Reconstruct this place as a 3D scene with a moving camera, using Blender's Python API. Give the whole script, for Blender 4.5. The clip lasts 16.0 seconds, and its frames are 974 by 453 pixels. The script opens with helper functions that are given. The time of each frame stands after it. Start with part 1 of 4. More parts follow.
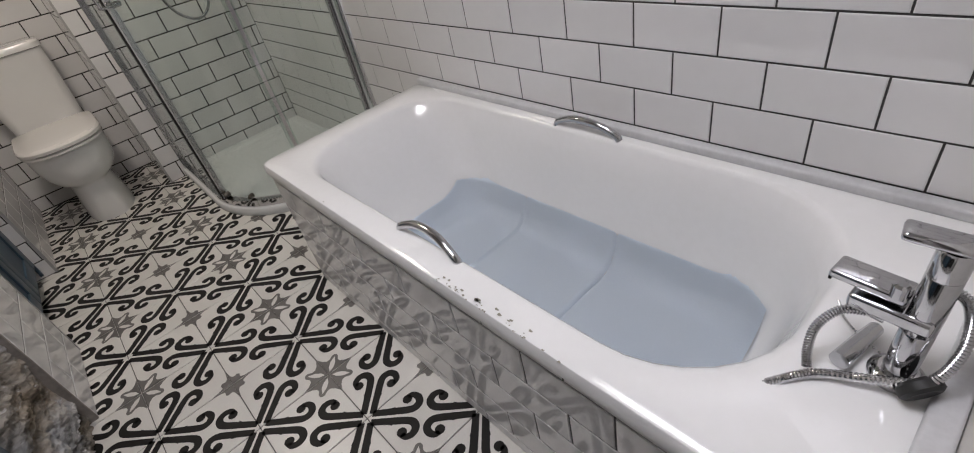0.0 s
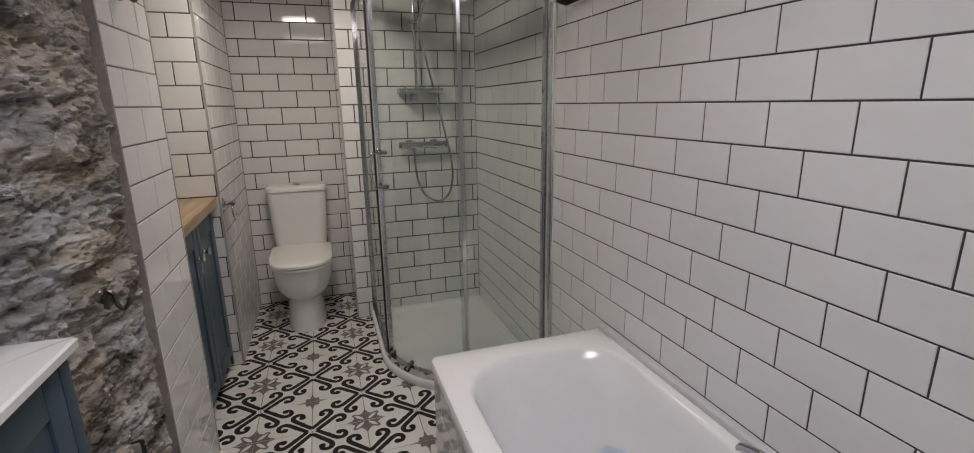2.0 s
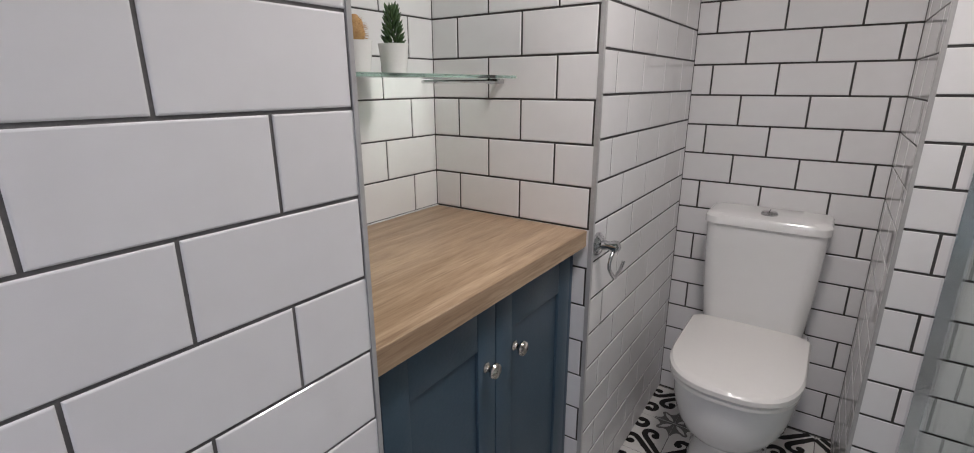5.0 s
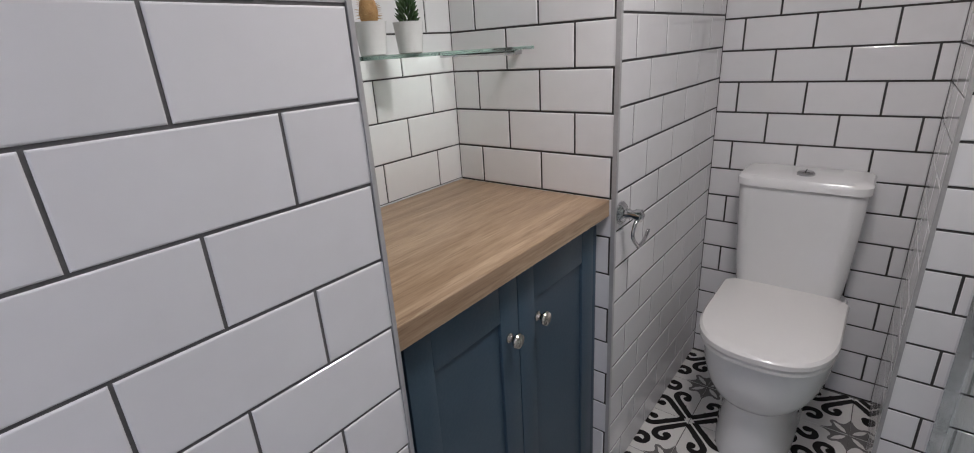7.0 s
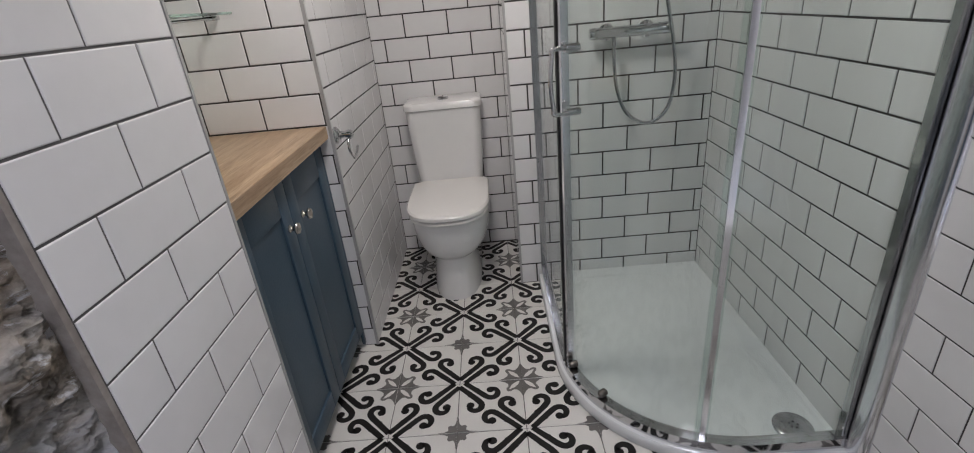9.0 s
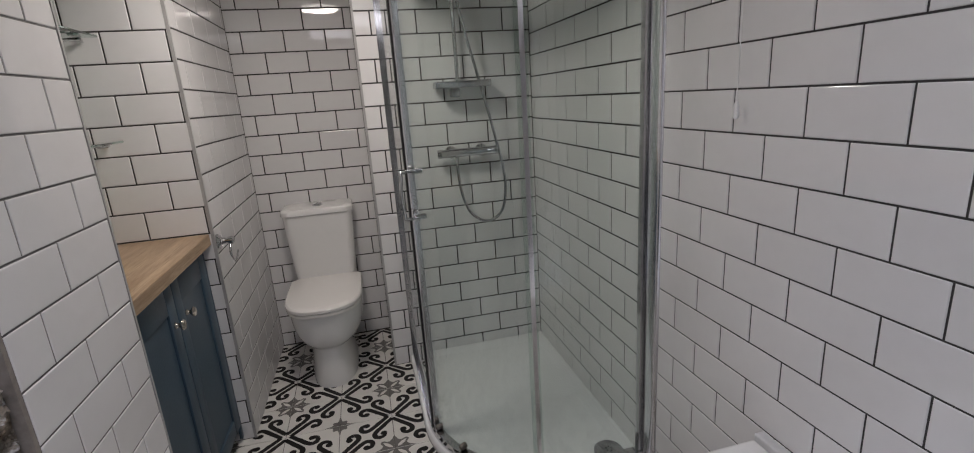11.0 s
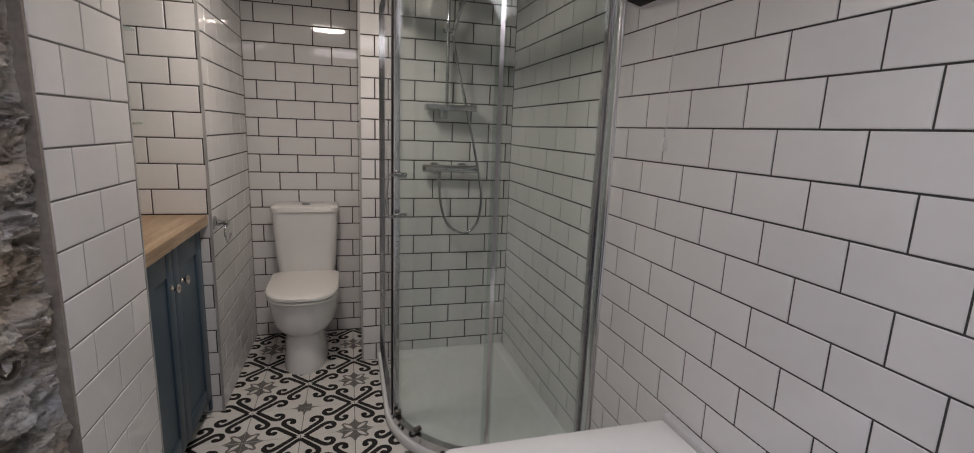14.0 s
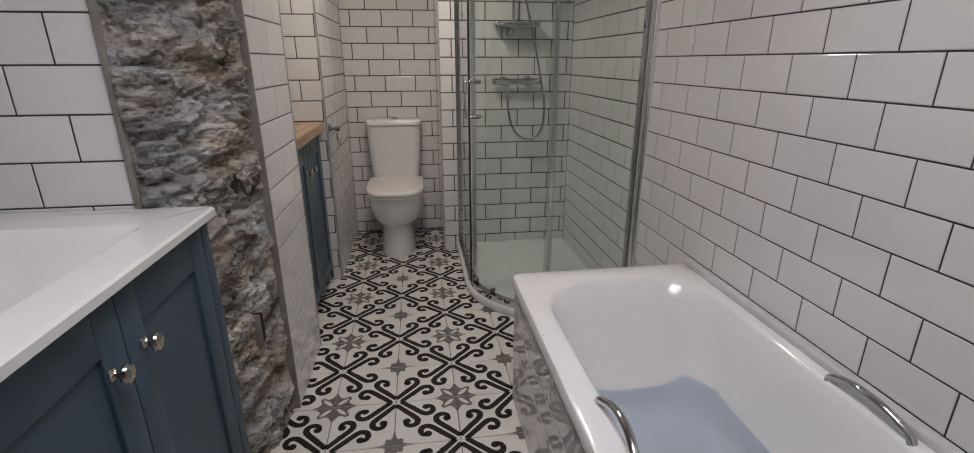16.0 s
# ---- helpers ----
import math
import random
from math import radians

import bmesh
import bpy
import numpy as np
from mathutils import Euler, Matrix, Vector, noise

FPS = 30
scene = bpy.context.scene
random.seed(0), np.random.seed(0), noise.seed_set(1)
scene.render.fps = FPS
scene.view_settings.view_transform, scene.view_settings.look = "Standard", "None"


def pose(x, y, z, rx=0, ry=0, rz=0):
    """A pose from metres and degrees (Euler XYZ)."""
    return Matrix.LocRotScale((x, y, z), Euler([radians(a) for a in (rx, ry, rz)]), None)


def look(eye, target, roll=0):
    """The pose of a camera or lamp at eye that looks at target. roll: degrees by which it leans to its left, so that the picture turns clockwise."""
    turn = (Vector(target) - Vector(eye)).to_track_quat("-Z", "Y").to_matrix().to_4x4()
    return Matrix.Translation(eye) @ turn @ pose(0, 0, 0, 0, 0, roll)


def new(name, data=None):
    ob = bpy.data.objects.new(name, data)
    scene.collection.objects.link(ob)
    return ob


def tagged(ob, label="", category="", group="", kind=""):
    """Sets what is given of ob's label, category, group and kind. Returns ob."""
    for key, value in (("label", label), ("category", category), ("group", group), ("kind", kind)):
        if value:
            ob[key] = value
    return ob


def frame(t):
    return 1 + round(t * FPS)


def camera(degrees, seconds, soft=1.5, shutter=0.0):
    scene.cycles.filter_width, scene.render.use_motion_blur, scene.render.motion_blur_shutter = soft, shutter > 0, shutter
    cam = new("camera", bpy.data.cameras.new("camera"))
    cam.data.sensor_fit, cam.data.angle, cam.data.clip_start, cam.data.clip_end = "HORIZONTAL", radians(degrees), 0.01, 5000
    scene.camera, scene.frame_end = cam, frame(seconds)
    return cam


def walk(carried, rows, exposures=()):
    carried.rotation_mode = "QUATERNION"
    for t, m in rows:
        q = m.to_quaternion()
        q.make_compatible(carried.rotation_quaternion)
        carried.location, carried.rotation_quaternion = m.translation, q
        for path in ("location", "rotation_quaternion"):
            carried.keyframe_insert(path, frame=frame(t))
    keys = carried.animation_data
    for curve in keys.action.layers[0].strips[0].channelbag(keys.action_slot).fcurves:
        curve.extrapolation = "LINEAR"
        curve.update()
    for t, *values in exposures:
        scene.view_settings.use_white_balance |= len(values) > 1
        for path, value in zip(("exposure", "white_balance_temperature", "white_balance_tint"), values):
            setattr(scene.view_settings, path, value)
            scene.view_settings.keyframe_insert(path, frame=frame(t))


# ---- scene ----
cam = camera(89.3, 16.0, soft=1.0)
PATH = [
    (0, (-0.067, -0.003, 1.148), (0.868, 1.303, -0.045), -13.4),
    (0.5, (-0.033, -0.005, 1.212), (0.949, 1.538, 0.403), -4.6),
    (1, (-0.017, 0.007, 1.281), (0.858, 1.693, 0.654), 0.2),
    (1.5, (-0.018, 0.02, 1.323), (0.746, 1.792, 0.798), -1.4),
    (2, (-0.024, 0.078, 1.333), (0.584, 1.92, 0.848), -0.9),
    (2.5, (-0.028, 0.324, 1.313), (0.247, 2.241, 0.814), 0.1),
    (3, (-0.013, 0.597, 1.312), (-0.184, 2.526, 0.811), 1.6),
    (3.5, (0.049, 0.857, 1.305), (-0.618, 2.669, 0.785), 0.4),
    (4, (0.029, 1.13, 1.28), (-0.869, 2.824, 0.712), -0.1),
    (4.5, (-0.034, 1.47, 1.29), (-1.023, 3.104, 0.698), 0.4),
    (4.7, (-0.062, 1.585, 1.258), (-1.097, 3.2, 0.694), 0.3),
    (6.8, (-0.043, 1.734, 1.289), (-1.348, 3.115, 0.668), -2.7),
    (7, (-0.026, 1.652, 1.283), (-1.222, 3.103, 0.602), -3.6),
    (7.5, (0.042, 1.452, 1.298), (-1.076, 2.946, 0.58), -2.6),
    (8, (0.069, 1.316, 1.291), (-0.927, 2.878, 0.538), -4.4),
    (8.5, (0.026, 1.208, 1.241), (-0.528, 2.958, 0.449), -5.5),
    (9, (0.026, 1.101, 1.245), (-0.031, 2.919, 0.413), -5.6),
    (9.5, (0.068, 0.962, 1.267), (0.228, 2.8, 0.496), -6.0),
    (10, (0.066, 0.837, 1.299), (0.423, 2.69, 0.636), -5.6),
    (10.2, (0.071, 0.801, 1.306), (0.445, 2.65, 0.643), -5.0),
    (12.3, (0.077, 0.704, 1.407), (0.616, 2.62, 1.215), -3.9),
    (12.5, (0.078, 0.704, 1.397), (0.622, 2.618, 1.196), -4.0),
    (13, (0.072, 0.718, 1.36), (0.714, 2.592, 1.087), -3.1),
    (13.5, (0.065, 0.661, 1.292), (0.753, 2.505, 0.936), -1.6),
    (14, (0.045, 0.471, 1.301), (0.581, 2.36, 0.919), 2.2),
    (14.5, (0.0, 0.351, 1.284), (0.427, 2.235, 0.764), 0.3),
    (15, (-0.066, 0.295, 1.234), (0.322, 2.162, 0.633), 0.6),
    (15.5, (-0.059, 0.227, 1.215), (0.295, 2.091, 0.58), 1.0),
    (16, (-0.046, 0.014, 1.212), (0.217, 1.892, 0.575), -0.1),
]
EXPOSURES = [
    (0.0, 0.13, 6500, 9), (0.5, 0.10, 6500, 9), (1.0, 0.0, 6500, 9), (2.5, -0.06, 6600, 10), (3.5, 0.0, 6400, 10), (4.0, 0.22, 6120, 10), (4.5, 0.34, 5980, 11), (7.0, 0.22, 5740, 12),
    (8.0, 0.34, 5800, 10), (8.5, 0.36, 5870, 10), (9.0, 0.34, 5950, 10), (9.5, 0.31, 6020, 9), (10.0, 0.18, 6080, 10), (12.5, -0.24, 6280, 11), (13.0, -0.20, 6350, 11), (14.0, -0.17, 6450, 12), (14.5, -0.13, 6500, 11), (15.5, -0.06, 6550, 11), (16.0, -0.06, 6550, 11),
]
walk(cam, [(t, look(eye, target, roll)) for t, eye, target, roll in PATH], EXPOSURES)

# ---- world, light, exposure ----
world = bpy.data.worlds.new("sky")
scene.world = world
world.use_nodes = True
wn = world.node_tree
sky = wn.nodes.new("ShaderNodeTexSky")
sky.sky_type, sky.sun_disc = "NISHITA", False
sky.sun_elevation, sky.sun_rotation = radians(35), radians(120)
wn.links.new(sky.outputs[0], wn.nodes["Background"].inputs[0])
wn.nodes["Background"].inputs[1].default_value = 0.1


def area_lamp(name, m, sx, sy, watts, colour, shape="RECTANGLE"):
    data = bpy.data.lights.new(name, "AREA")
    data.shape, data.size, data.size_y, data.energy, data.color = shape, sx, sy, watts, colour
    ob = new(name, data)
    ob.matrix_basis = m
    return ob


CEIL = 2.088
SKY = (-0.30, 0.32, 0.20, 0.92)          # skylight opening: x0, x1, y0, y1
LAMP = (-0.10, 2.45)
area_lamp("skylight_daylight", pose((SKY[0] + SKY[1]) / 2, (SKY[2] + SKY[3]) / 2, 2.42), 0.58, 0.68, 19.0, (0.945, 0.925, 1.0))
area_lamp("ceiling_lamp_glow", pose(LAMP[0], LAMP[1], CEIL - 0.062), 0.25, 0.25, 8.3, (1.0, 0.88, 0.77), "DISK")
scene.view_settings.exposure = 0.0


# ---- materials ----
def material(name, base, rough=0.5, metal=0.0, second=None, scale=8.0, fine=90.0, bump=0.0, bump_scale=60.0, vary=0.0, rough_vary=0.0, coat=0.0, stretch=None, space="Object"):
    m = bpy.data.materials.new(name)
    m.use_nodes = True
    nt = m.node_tree
    b = nt.nodes["Principled BSDF"]
    b.inputs["Roughness"].default_value, b.inputs["Metallic"].default_value = rough, metal
    b.inputs["Coat Weight"].default_value = coat
    b.inputs["Coat Roughness"].default_value = 0.06
    tc = nt.nodes.new("ShaderNodeNewGeometry") if space == "World" else nt.nodes.new("ShaderNodeTexCoord")
    src = tc.outputs["Position"] if space == "World" else tc.outputs["Object"]
    if stretch:
        mp = nt.nodes.new("ShaderNodeMapping")
        mp.inputs["Scale"].default_value = stretch
        nt.links.new(src, mp.inputs[0])
        src = mp.outputs[0]
    big = nt.nodes.new("ShaderNodeTexNoise")
    big.inputs["Scale"].default_value, big.inputs["Detail"].default_value = scale, 6
    nt.links.new(src, big.inputs["Vector"])
    small = nt.nodes.new("ShaderNodeTexNoise")
    small.inputs["Scale"].default_value, small.inputs["Detail"].default_value = fine, 4
    nt.links.new(src, small.inputs["Vector"])
    mixf = nt.nodes.new("ShaderNodeMix")
    mixf.inputs[0].default_value = 0.4
    nt.links.new(big.outputs[0], mixf.inputs[2])
    nt.links.new(small.outputs[0], mixf.inputs[3])
    ramp = nt.nodes.new("ShaderNodeMapRange")
    ramp.inputs[1].default_value, ramp.inputs[2].default_value = 0.34, 0.66
    nt.links.new(mixf.outputs[0], ramp.inputs[0])
    col = nt.nodes.new("ShaderNodeMix")
    col.data_type = "RGBA"
    col.inputs[6].default_value = (*base, 1)
    col.inputs[7].default_value = (*(second or [c * 0.93 for c in base]), 1)
    nt.links.new(ramp.outputs[0], col.inputs[0])
    out = col.outputs[2]
    if vary:
        info = nt.nodes.new("ShaderNodeObjectInfo")
        mr = nt.nodes.new("ShaderNodeMapRange")
        mr.inputs[3].default_value, mr.inputs[4].default_value = 1 - vary, 1 + vary * 0.5
        nt.links.new(info.outputs["Random"], mr.inputs[0])
        hsv = nt.nodes.new("ShaderNodeHueSaturation")
        nt.links.new(mr.outputs[0], hsv.inputs["Value"])
        nt.links.new(out, hsv.inputs["Color"])
        out = hsv.outputs[0]
    nt.links.new(out, b.inputs["Base Color"])
    if rough_vary:
        rr = nt.nodes.new("ShaderNodeMapRange")
        rr.inputs[3].default_value, rr.inputs[4].default_value = max(rough - rough_vary, 0.02), rough + rough_vary
        nt.links.new(mixf.outputs[0], rr.inputs[0])
        nt.links.new(rr.outputs[0], b.inputs["Roughness"])
    if bump:
        bn = nt.nodes.new("ShaderNodeTexNoise")
        bn.inputs["Scale"].default_value, bn.inputs["Detail"].default_value = bump_scale, 5
        nt.links.new(src, bn.inputs["Vector"])
        bp = nt.nodes.new("ShaderNodeBump")
        bp.inputs["Strength"].default_value, bp.inputs["Distance"].default_value = 1.0, bump
        nt.links.new(bn.outputs[0], bp.inputs["Height"])
        nt.links.new(bp.outputs[0], b.inputs["Normal"])
    return m


WALL_TILE = material("white_glazed_tile", (0.75, 0.742, 0.74), 0.03, second=(0.72, 0.712, 0.71), scale=3, fine=30, bump=0.00008, bump_scale=9, vary=0.03, rough_vary=0.01)
GROUT = material("grey_grout", (0.055, 0.052, 0.050), 0.9, second=(0.036, 0.034, 0.033), scale=6, fine=220, bump=0.0004, bump_scale=400)
# the same grout lightened in colour for the brighter light on the left panel
GROUT_LIT = material("lit_grey_grout", (0.15, 0.145, 0.142), 0.9, second=(0.10, 0.097, 0.094), scale=6, fine=220, bump=0.0004, bump_scale=400)
FLOOR_WHITE = material("floor_tile_white", (0.70, 0.68, 0.64), 0.32, second=(0.65, 0.63, 0.59), scale=7, fine=160, bump=0.0002, bump_scale=120, vary=0.04, rough_vary=0.08)
FLOOR_BLACK = material("floor_tile_black", (0.011, 0.010, 0.010), 0.5, second=(0.018, 0.017, 0.016), scale=12, fine=200, rough_vary=0.08)
FLOOR_GREY = material("floor_tile_grey", (0.16, 0.15, 0.14), 0.34, second=(0.115, 0.108, 0.10), scale=14, fine=220, rough_vary=0.08)
FLOOR_GROUT = material("floor_grout", (0.17, 0.16, 0.15), 0.9, second=(0.11, 0.10, 0.095), scale=9, fine=240)
PLASTER = material("painted_plaster", (0.74, 0.72, 0.69), 0.75, second=(0.70, 0.68, 0.65), scale=2.5, fine=60, bump=0.0006, bump_scale=90)
CERAMIC = material("sanitary_ceramic", (0.78, 0.775, 0.76), 0.08, second=(0.76, 0.755, 0.74), scale=3, fine=30, coat=0.5)
SEAT_PLASTIC = material("white_seat_plastic", (0.80, 0.78, 0.75), 0.16, second=(0.78, 0.76, 0.73), scale=4, fine=60, coat=0.2)
ENAMEL = material("white_bath_enamel", (0.86, 0.86, 0.855), 0.10, second=(0.83, 0.83, 0.82), scale=4, fine=50, coat=0.4, rough_vary=0.04)
CHIP = material("chipped_enamel", (0.20, 0.19, 0.15), 0.8, second=(0.34, 0.32, 0.26), scale=60, fine=300, bump=0.0005, bump_scale=500)
for glossy, ior, level in ((WALL_TILE, 1.66, 0.5), (FLOOR_BLACK, 1.45, 0.22)):
    shader = next(n for n in glossy.node_tree.nodes if n.type == "BSDF_PRINCIPLED")
    shader.inputs["IOR"].default_value, shader.inputs["Specular IOR Level"].default_value = ior, level
CHROME = material("chrome", (0.60, 0.60, 0.61), 0.10, 1.0, second=(0.50, 0.50, 0.51), scale=9, fine=120, rough_vary=0.05)
BRUSHED = material("satin_aluminium", (0.50, 0.50, 0.52), 0.22, 1.0, second=(0.42, 0.42, 0.44), scale=9, fine=200, rough_vary=0.08)
PALE_METAL = material("pale_aluminium", (0.78, 0.78, 0.80), 0.13, 1.0, second=(0.72, 0.72, 0.75), scale=9, fine=200, rough_vary=0.05)
SATIN = material("satin_silver_profile", (0.84, 0.84, 0.88), 0.20, 1.0, second=(0.80, 0.80, 0.84), scale=9, fine=200, rough_vary=0.04)
TARNISH = material("tarnished_metal", (0.20, 0.185, 0.165), 0.35, 1.0, second=(0.10, 0.09, 0.08), scale=40, fine=200, rough_vary=0.1)
NICKEL = material("polished_nickel", (0.60, 0.565, 0.51), 0.12, 1.0, second=(0.50, 0.47, 0.42), scale=12, fine=140, rough_vary=0.05)
BLACK_SEAL = material("black_rubber", (0.012, 0.012, 0.012), 0.55, second=(0.022, 0.022, 0.022), scale=20, fine=200)
MAT_BLUE = material("pale_blue_foam", (0.79, 0.86, 0.94), 0.62, second=(0.81, 0.88, 0.95), scale=5, fine=240, bump=0.0004, bump_scale=260)
PAINT = material("slate_blue_paint", (0.046, 0.079, 0.112), 0.40, second=(0.038, 0.067, 0.097), scale=5, fine=130, bump=0.0003, bump_scale=130, rough_vary=0.07)
# near-black: shade painted into slots and holes, and the heater's printed marks
DARK = material("black_shade_and_print", (0.01, 0.01, 0.01), 0.9)
SILICONE = material("white_sealant", (0.62, 0.62, 0.63), 0.35, second=(0.52, 0.52, 0.53), scale=14, fine=120, bump=0.0006, bump_scale=60)
TRIM = material("grey_tile_trim", (0.40, 0.395, 0.39), 0.4, second=(0.33, 0.325, 0.32), scale=8, fine=120)
RENDER_TRIM = material("rough_mortar_trim", (0.30, 0.27, 0.245), 0.85, second=(0.20, 0.175, 0.155), scale=12, fine=90, bump=0.002, bump_scale=60)
HEATER = material("white_heater_plastic", (0.76, 0.76, 0.75), 0.28, second=(0.73, 0.73, 0.72), scale=5, fine=90)
TRAY = material("white_acrylic", (0.76, 0.77, 0.765), 0.12, second=(0.74, 0.75, 0.745), scale=4, fine=60, coat=0.3)
POT = material("white_glazed_pot", (0.76, 0.75, 0.73), 0.25, second=(0.72, 0.71, 0.69), scale=20, fine=160)
LEAF = material("succulent_green", (0.035, 0.075, 0.028), 0.5, second=(0.06, 0.11, 0.035), scale=60, fine=300)
STRAW = material("dry_cactus_tan", (0.36, 0.20, 0.075), 0.75, second=(0.46, 0.29, 0.12), scale=80, fine=300, bump=0.001, bump_scale=300)
SOIL = material("potting_soil", (0.05, 0.035, 0.025), 0.9, second=(0.09, 0.065, 0.045), scale=90, fine=300)


def wood_material():
    """Pale oak print: broad cathedral bands under fine dark pores, both running along y."""
    m = material("oak_laminate", (0.50, 0.365, 0.235), 0.38, second=(0.27, 0.175, 0.10), scale=2.4, fine=17, bump=0.0004, bump_scale=40, rough_vary=0.07, stretch=(17, 1.0, 17), space="World")
    nt = m.node_tree
    shader = nt.nodes["Principled BSDF"]
    base = shader.inputs["Base Color"].links[0].from_socket
    geo = nt.nodes.new("ShaderNodeNewGeometry")
    mp = nt.nodes.new("ShaderNodeMapping")
    mp.inputs["Scale"].default_value = (150, 5, 150)
    nt.links.new(geo.outputs["Position"], mp.inputs[0])
    pores = nt.nodes.new("ShaderNodeTexNoise")
    pores.inputs["Scale"].default_value, pores.inputs["Detail"].default_value = 1.6, 3
    nt.links.new(mp.outputs[0], pores.inputs["Vector"])
    edge = nt.nodes.new("ShaderNodeMapRange")
    edge.inputs[1].default_value, edge.inputs[2].default_value, edge.inputs[4].default_value = 0.56, 0.70, 0.55
    nt.links.new(pores.outputs[0], edge.inputs[0])
    dark = nt.nodes.new("ShaderNodeMix")
    dark.data_type = "RGBA"
    dark.inputs[7].default_value = (0.17, 0.10, 0.055, 1)
    nt.links.new(edge.outputs[0], dark.inputs[0])
    nt.links.new(base, dark.inputs[6])
    nt.links.new(dark.outputs[2], shader.inputs["Base Color"])
    return m


def stone_material():
    m = bpy.data.materials.new("rough_rubble_stone")
    m.use_nodes = True
    nt = m.node_tree
    b = nt.nodes["Principled BSDF"]
    b.inputs["Roughness"].default_value = 0.88
    geo = nt.nodes.new("ShaderNodeNewGeometry")

    lay = nt.nodes.new("ShaderNodeMapping")
    lay.inputs["Rotation"].default_value = (radians(22), 0, 0)
    lay.inputs["Scale"].default_value = (1.0, 1.0, 2.6)
    nt.links.new(geo.outputs["Position"], lay.inputs[0])

    def noise_node(scale, detail, rough=0.6, dist=0.0):
        n = nt.nodes.new("ShaderNodeTexNoise")
        n.inputs["Scale"].default_value, n.inputs["Detail"].default_value = scale, detail
        n.inputs["Roughness"].default_value, n.inputs["Distortion"].default_value = rough, dist
        nt.links.new(lay.outputs[0], n.inputs["Vector"])
        return n

    def ramp(node, stops):
        r = nt.nodes.new("ShaderNodeValToRGB")
        r.color_ramp.elements[0].position, r.color_ramp.elements[0].color = stops[0][0], (*stops[0][1], 1)
        r.color_ramp.elements[1].position, r.color_ramp.elements[1].color = stops[-1][0], (*stops[-1][1], 1)
        for p, c in stops[1:-1]:
            r.color_ramp.elements.new(p).color = (*c, 1)
        nt.links.new(node.outputs[0], r.inputs[0])
        return r

    tone = ramp(noise_node(5.0, 9, 0.66, 0.5), [(0.33, (0.075, 0.068, 0.060)), (0.44, (0.25, 0.232, 0.210)), (0.53, (0.45, 0.425, 0.395)), (0.66, (0.60, 0.585, 0.57))])
    hue = ramp(noise_node(3.2, 5, 0.6), [(0.38, (1.0, 0.88, 0.74)), (0.48, (1.0, 0.96, 0.90)), (0.60, (0.90, 0.94, 1.0))])
    mul = nt.nodes.new("ShaderNodeMix")
    mul.data_type, mul.blend_type = "RGBA", "MULTIPLY"
    mul.inputs[0].default_value = 1.0
    nt.links.new(tone.outputs[0], mul.inputs[6])
    nt.links.new(hue.outputs[0], mul.inputs[7])
    lime = ramp(noise_node(11.0, 9, 0.7, 0.6), [(0.58, (0, 0, 0)), (0.63, (1, 1, 1))])
    mixc = nt.nodes.new("ShaderNodeMix")
    mixc.data_type = "RGBA"
    nt.links.new(lime.outputs[0], mixc.inputs[0])
    nt.links.new(mul.outputs[2], mixc.inputs[6])
    mixc.inputs[7].default_value = (0.66, 0.645, 0.64, 1)
    nt.links.new(mixc.outputs[2], b.inputs["Base Color"])
    bp = nt.nodes.new("ShaderNodeBump")
    bp.inputs["Strength"].default_value, bp.inputs["Distance"].default_value = 1.0, 0.013
    nt.links.new(noise_node(38.0, 10, 0.72).outputs[0], bp.inputs["Height"])
    nt.links.new(bp.outputs[0], b.inputs["Normal"])
    return m


def glass_material(name, tint, rough=0.0):
    m = bpy.data.materials.new(name)
    m.use_nodes = True
    b = m.node_tree.nodes["Principled BSDF"]
    b.inputs["Base Color"].default_value = (*tint, 1)
    b.inputs["Transmission Weight"].default_value = 1.0
    b.inputs["Roughness"].default_value, b.inputs["IOR"].default_value = rough, 1.48
    return m


def pane_material(name, tint):
    """Thin flat glass: clear and tinted, with a sharp gloss that grows towards grazing."""
    m = bpy.data.materials.new(name)
    m.use_nodes = True
    nt = m.node_tree
    nt.nodes.remove(nt.nodes["Principled BSDF"])
    clear = nt.nodes.new("ShaderNodeBsdfTransparent")
    clear.inputs["Color"].default_value = (*[c ** 0.5 for c in tint], 1)
    gloss = nt.nodes.new("ShaderNodeBsdfGlossy")
    gloss.inputs["Roughness"].default_value = 0.0
    facing = nt.nodes.new("ShaderNodeLayerWeight")
    facing.inputs["Blend"].default_value = 0.5
    power = nt.nodes.new("ShaderNodeMath")
    power.operation, power.inputs[1].default_value = "POWER", 5.0
    nt.links.new(facing.outputs["Facing"], power.inputs[0])
    weight = nt.nodes.new("ShaderNodeMath")
    weight.operation, weight.inputs[1].default_value, weight.inputs[2].default_value = "MULTIPLY_ADD", 0.9, 0.05
    nt.links.new(power.outputs[0], weight.inputs[0])
    mix = nt.nodes.new("ShaderNodeMixShader")
    nt.links.new(weight.outputs[0], mix.inputs[0])
    nt.links.new(clear.outputs[0], mix.inputs[1])
    nt.links.new(gloss.outputs[0], mix.inputs[2])
    nt.links.new(mix.outputs[0], nt.nodes["Material Output"].inputs["Surface"])
    return m


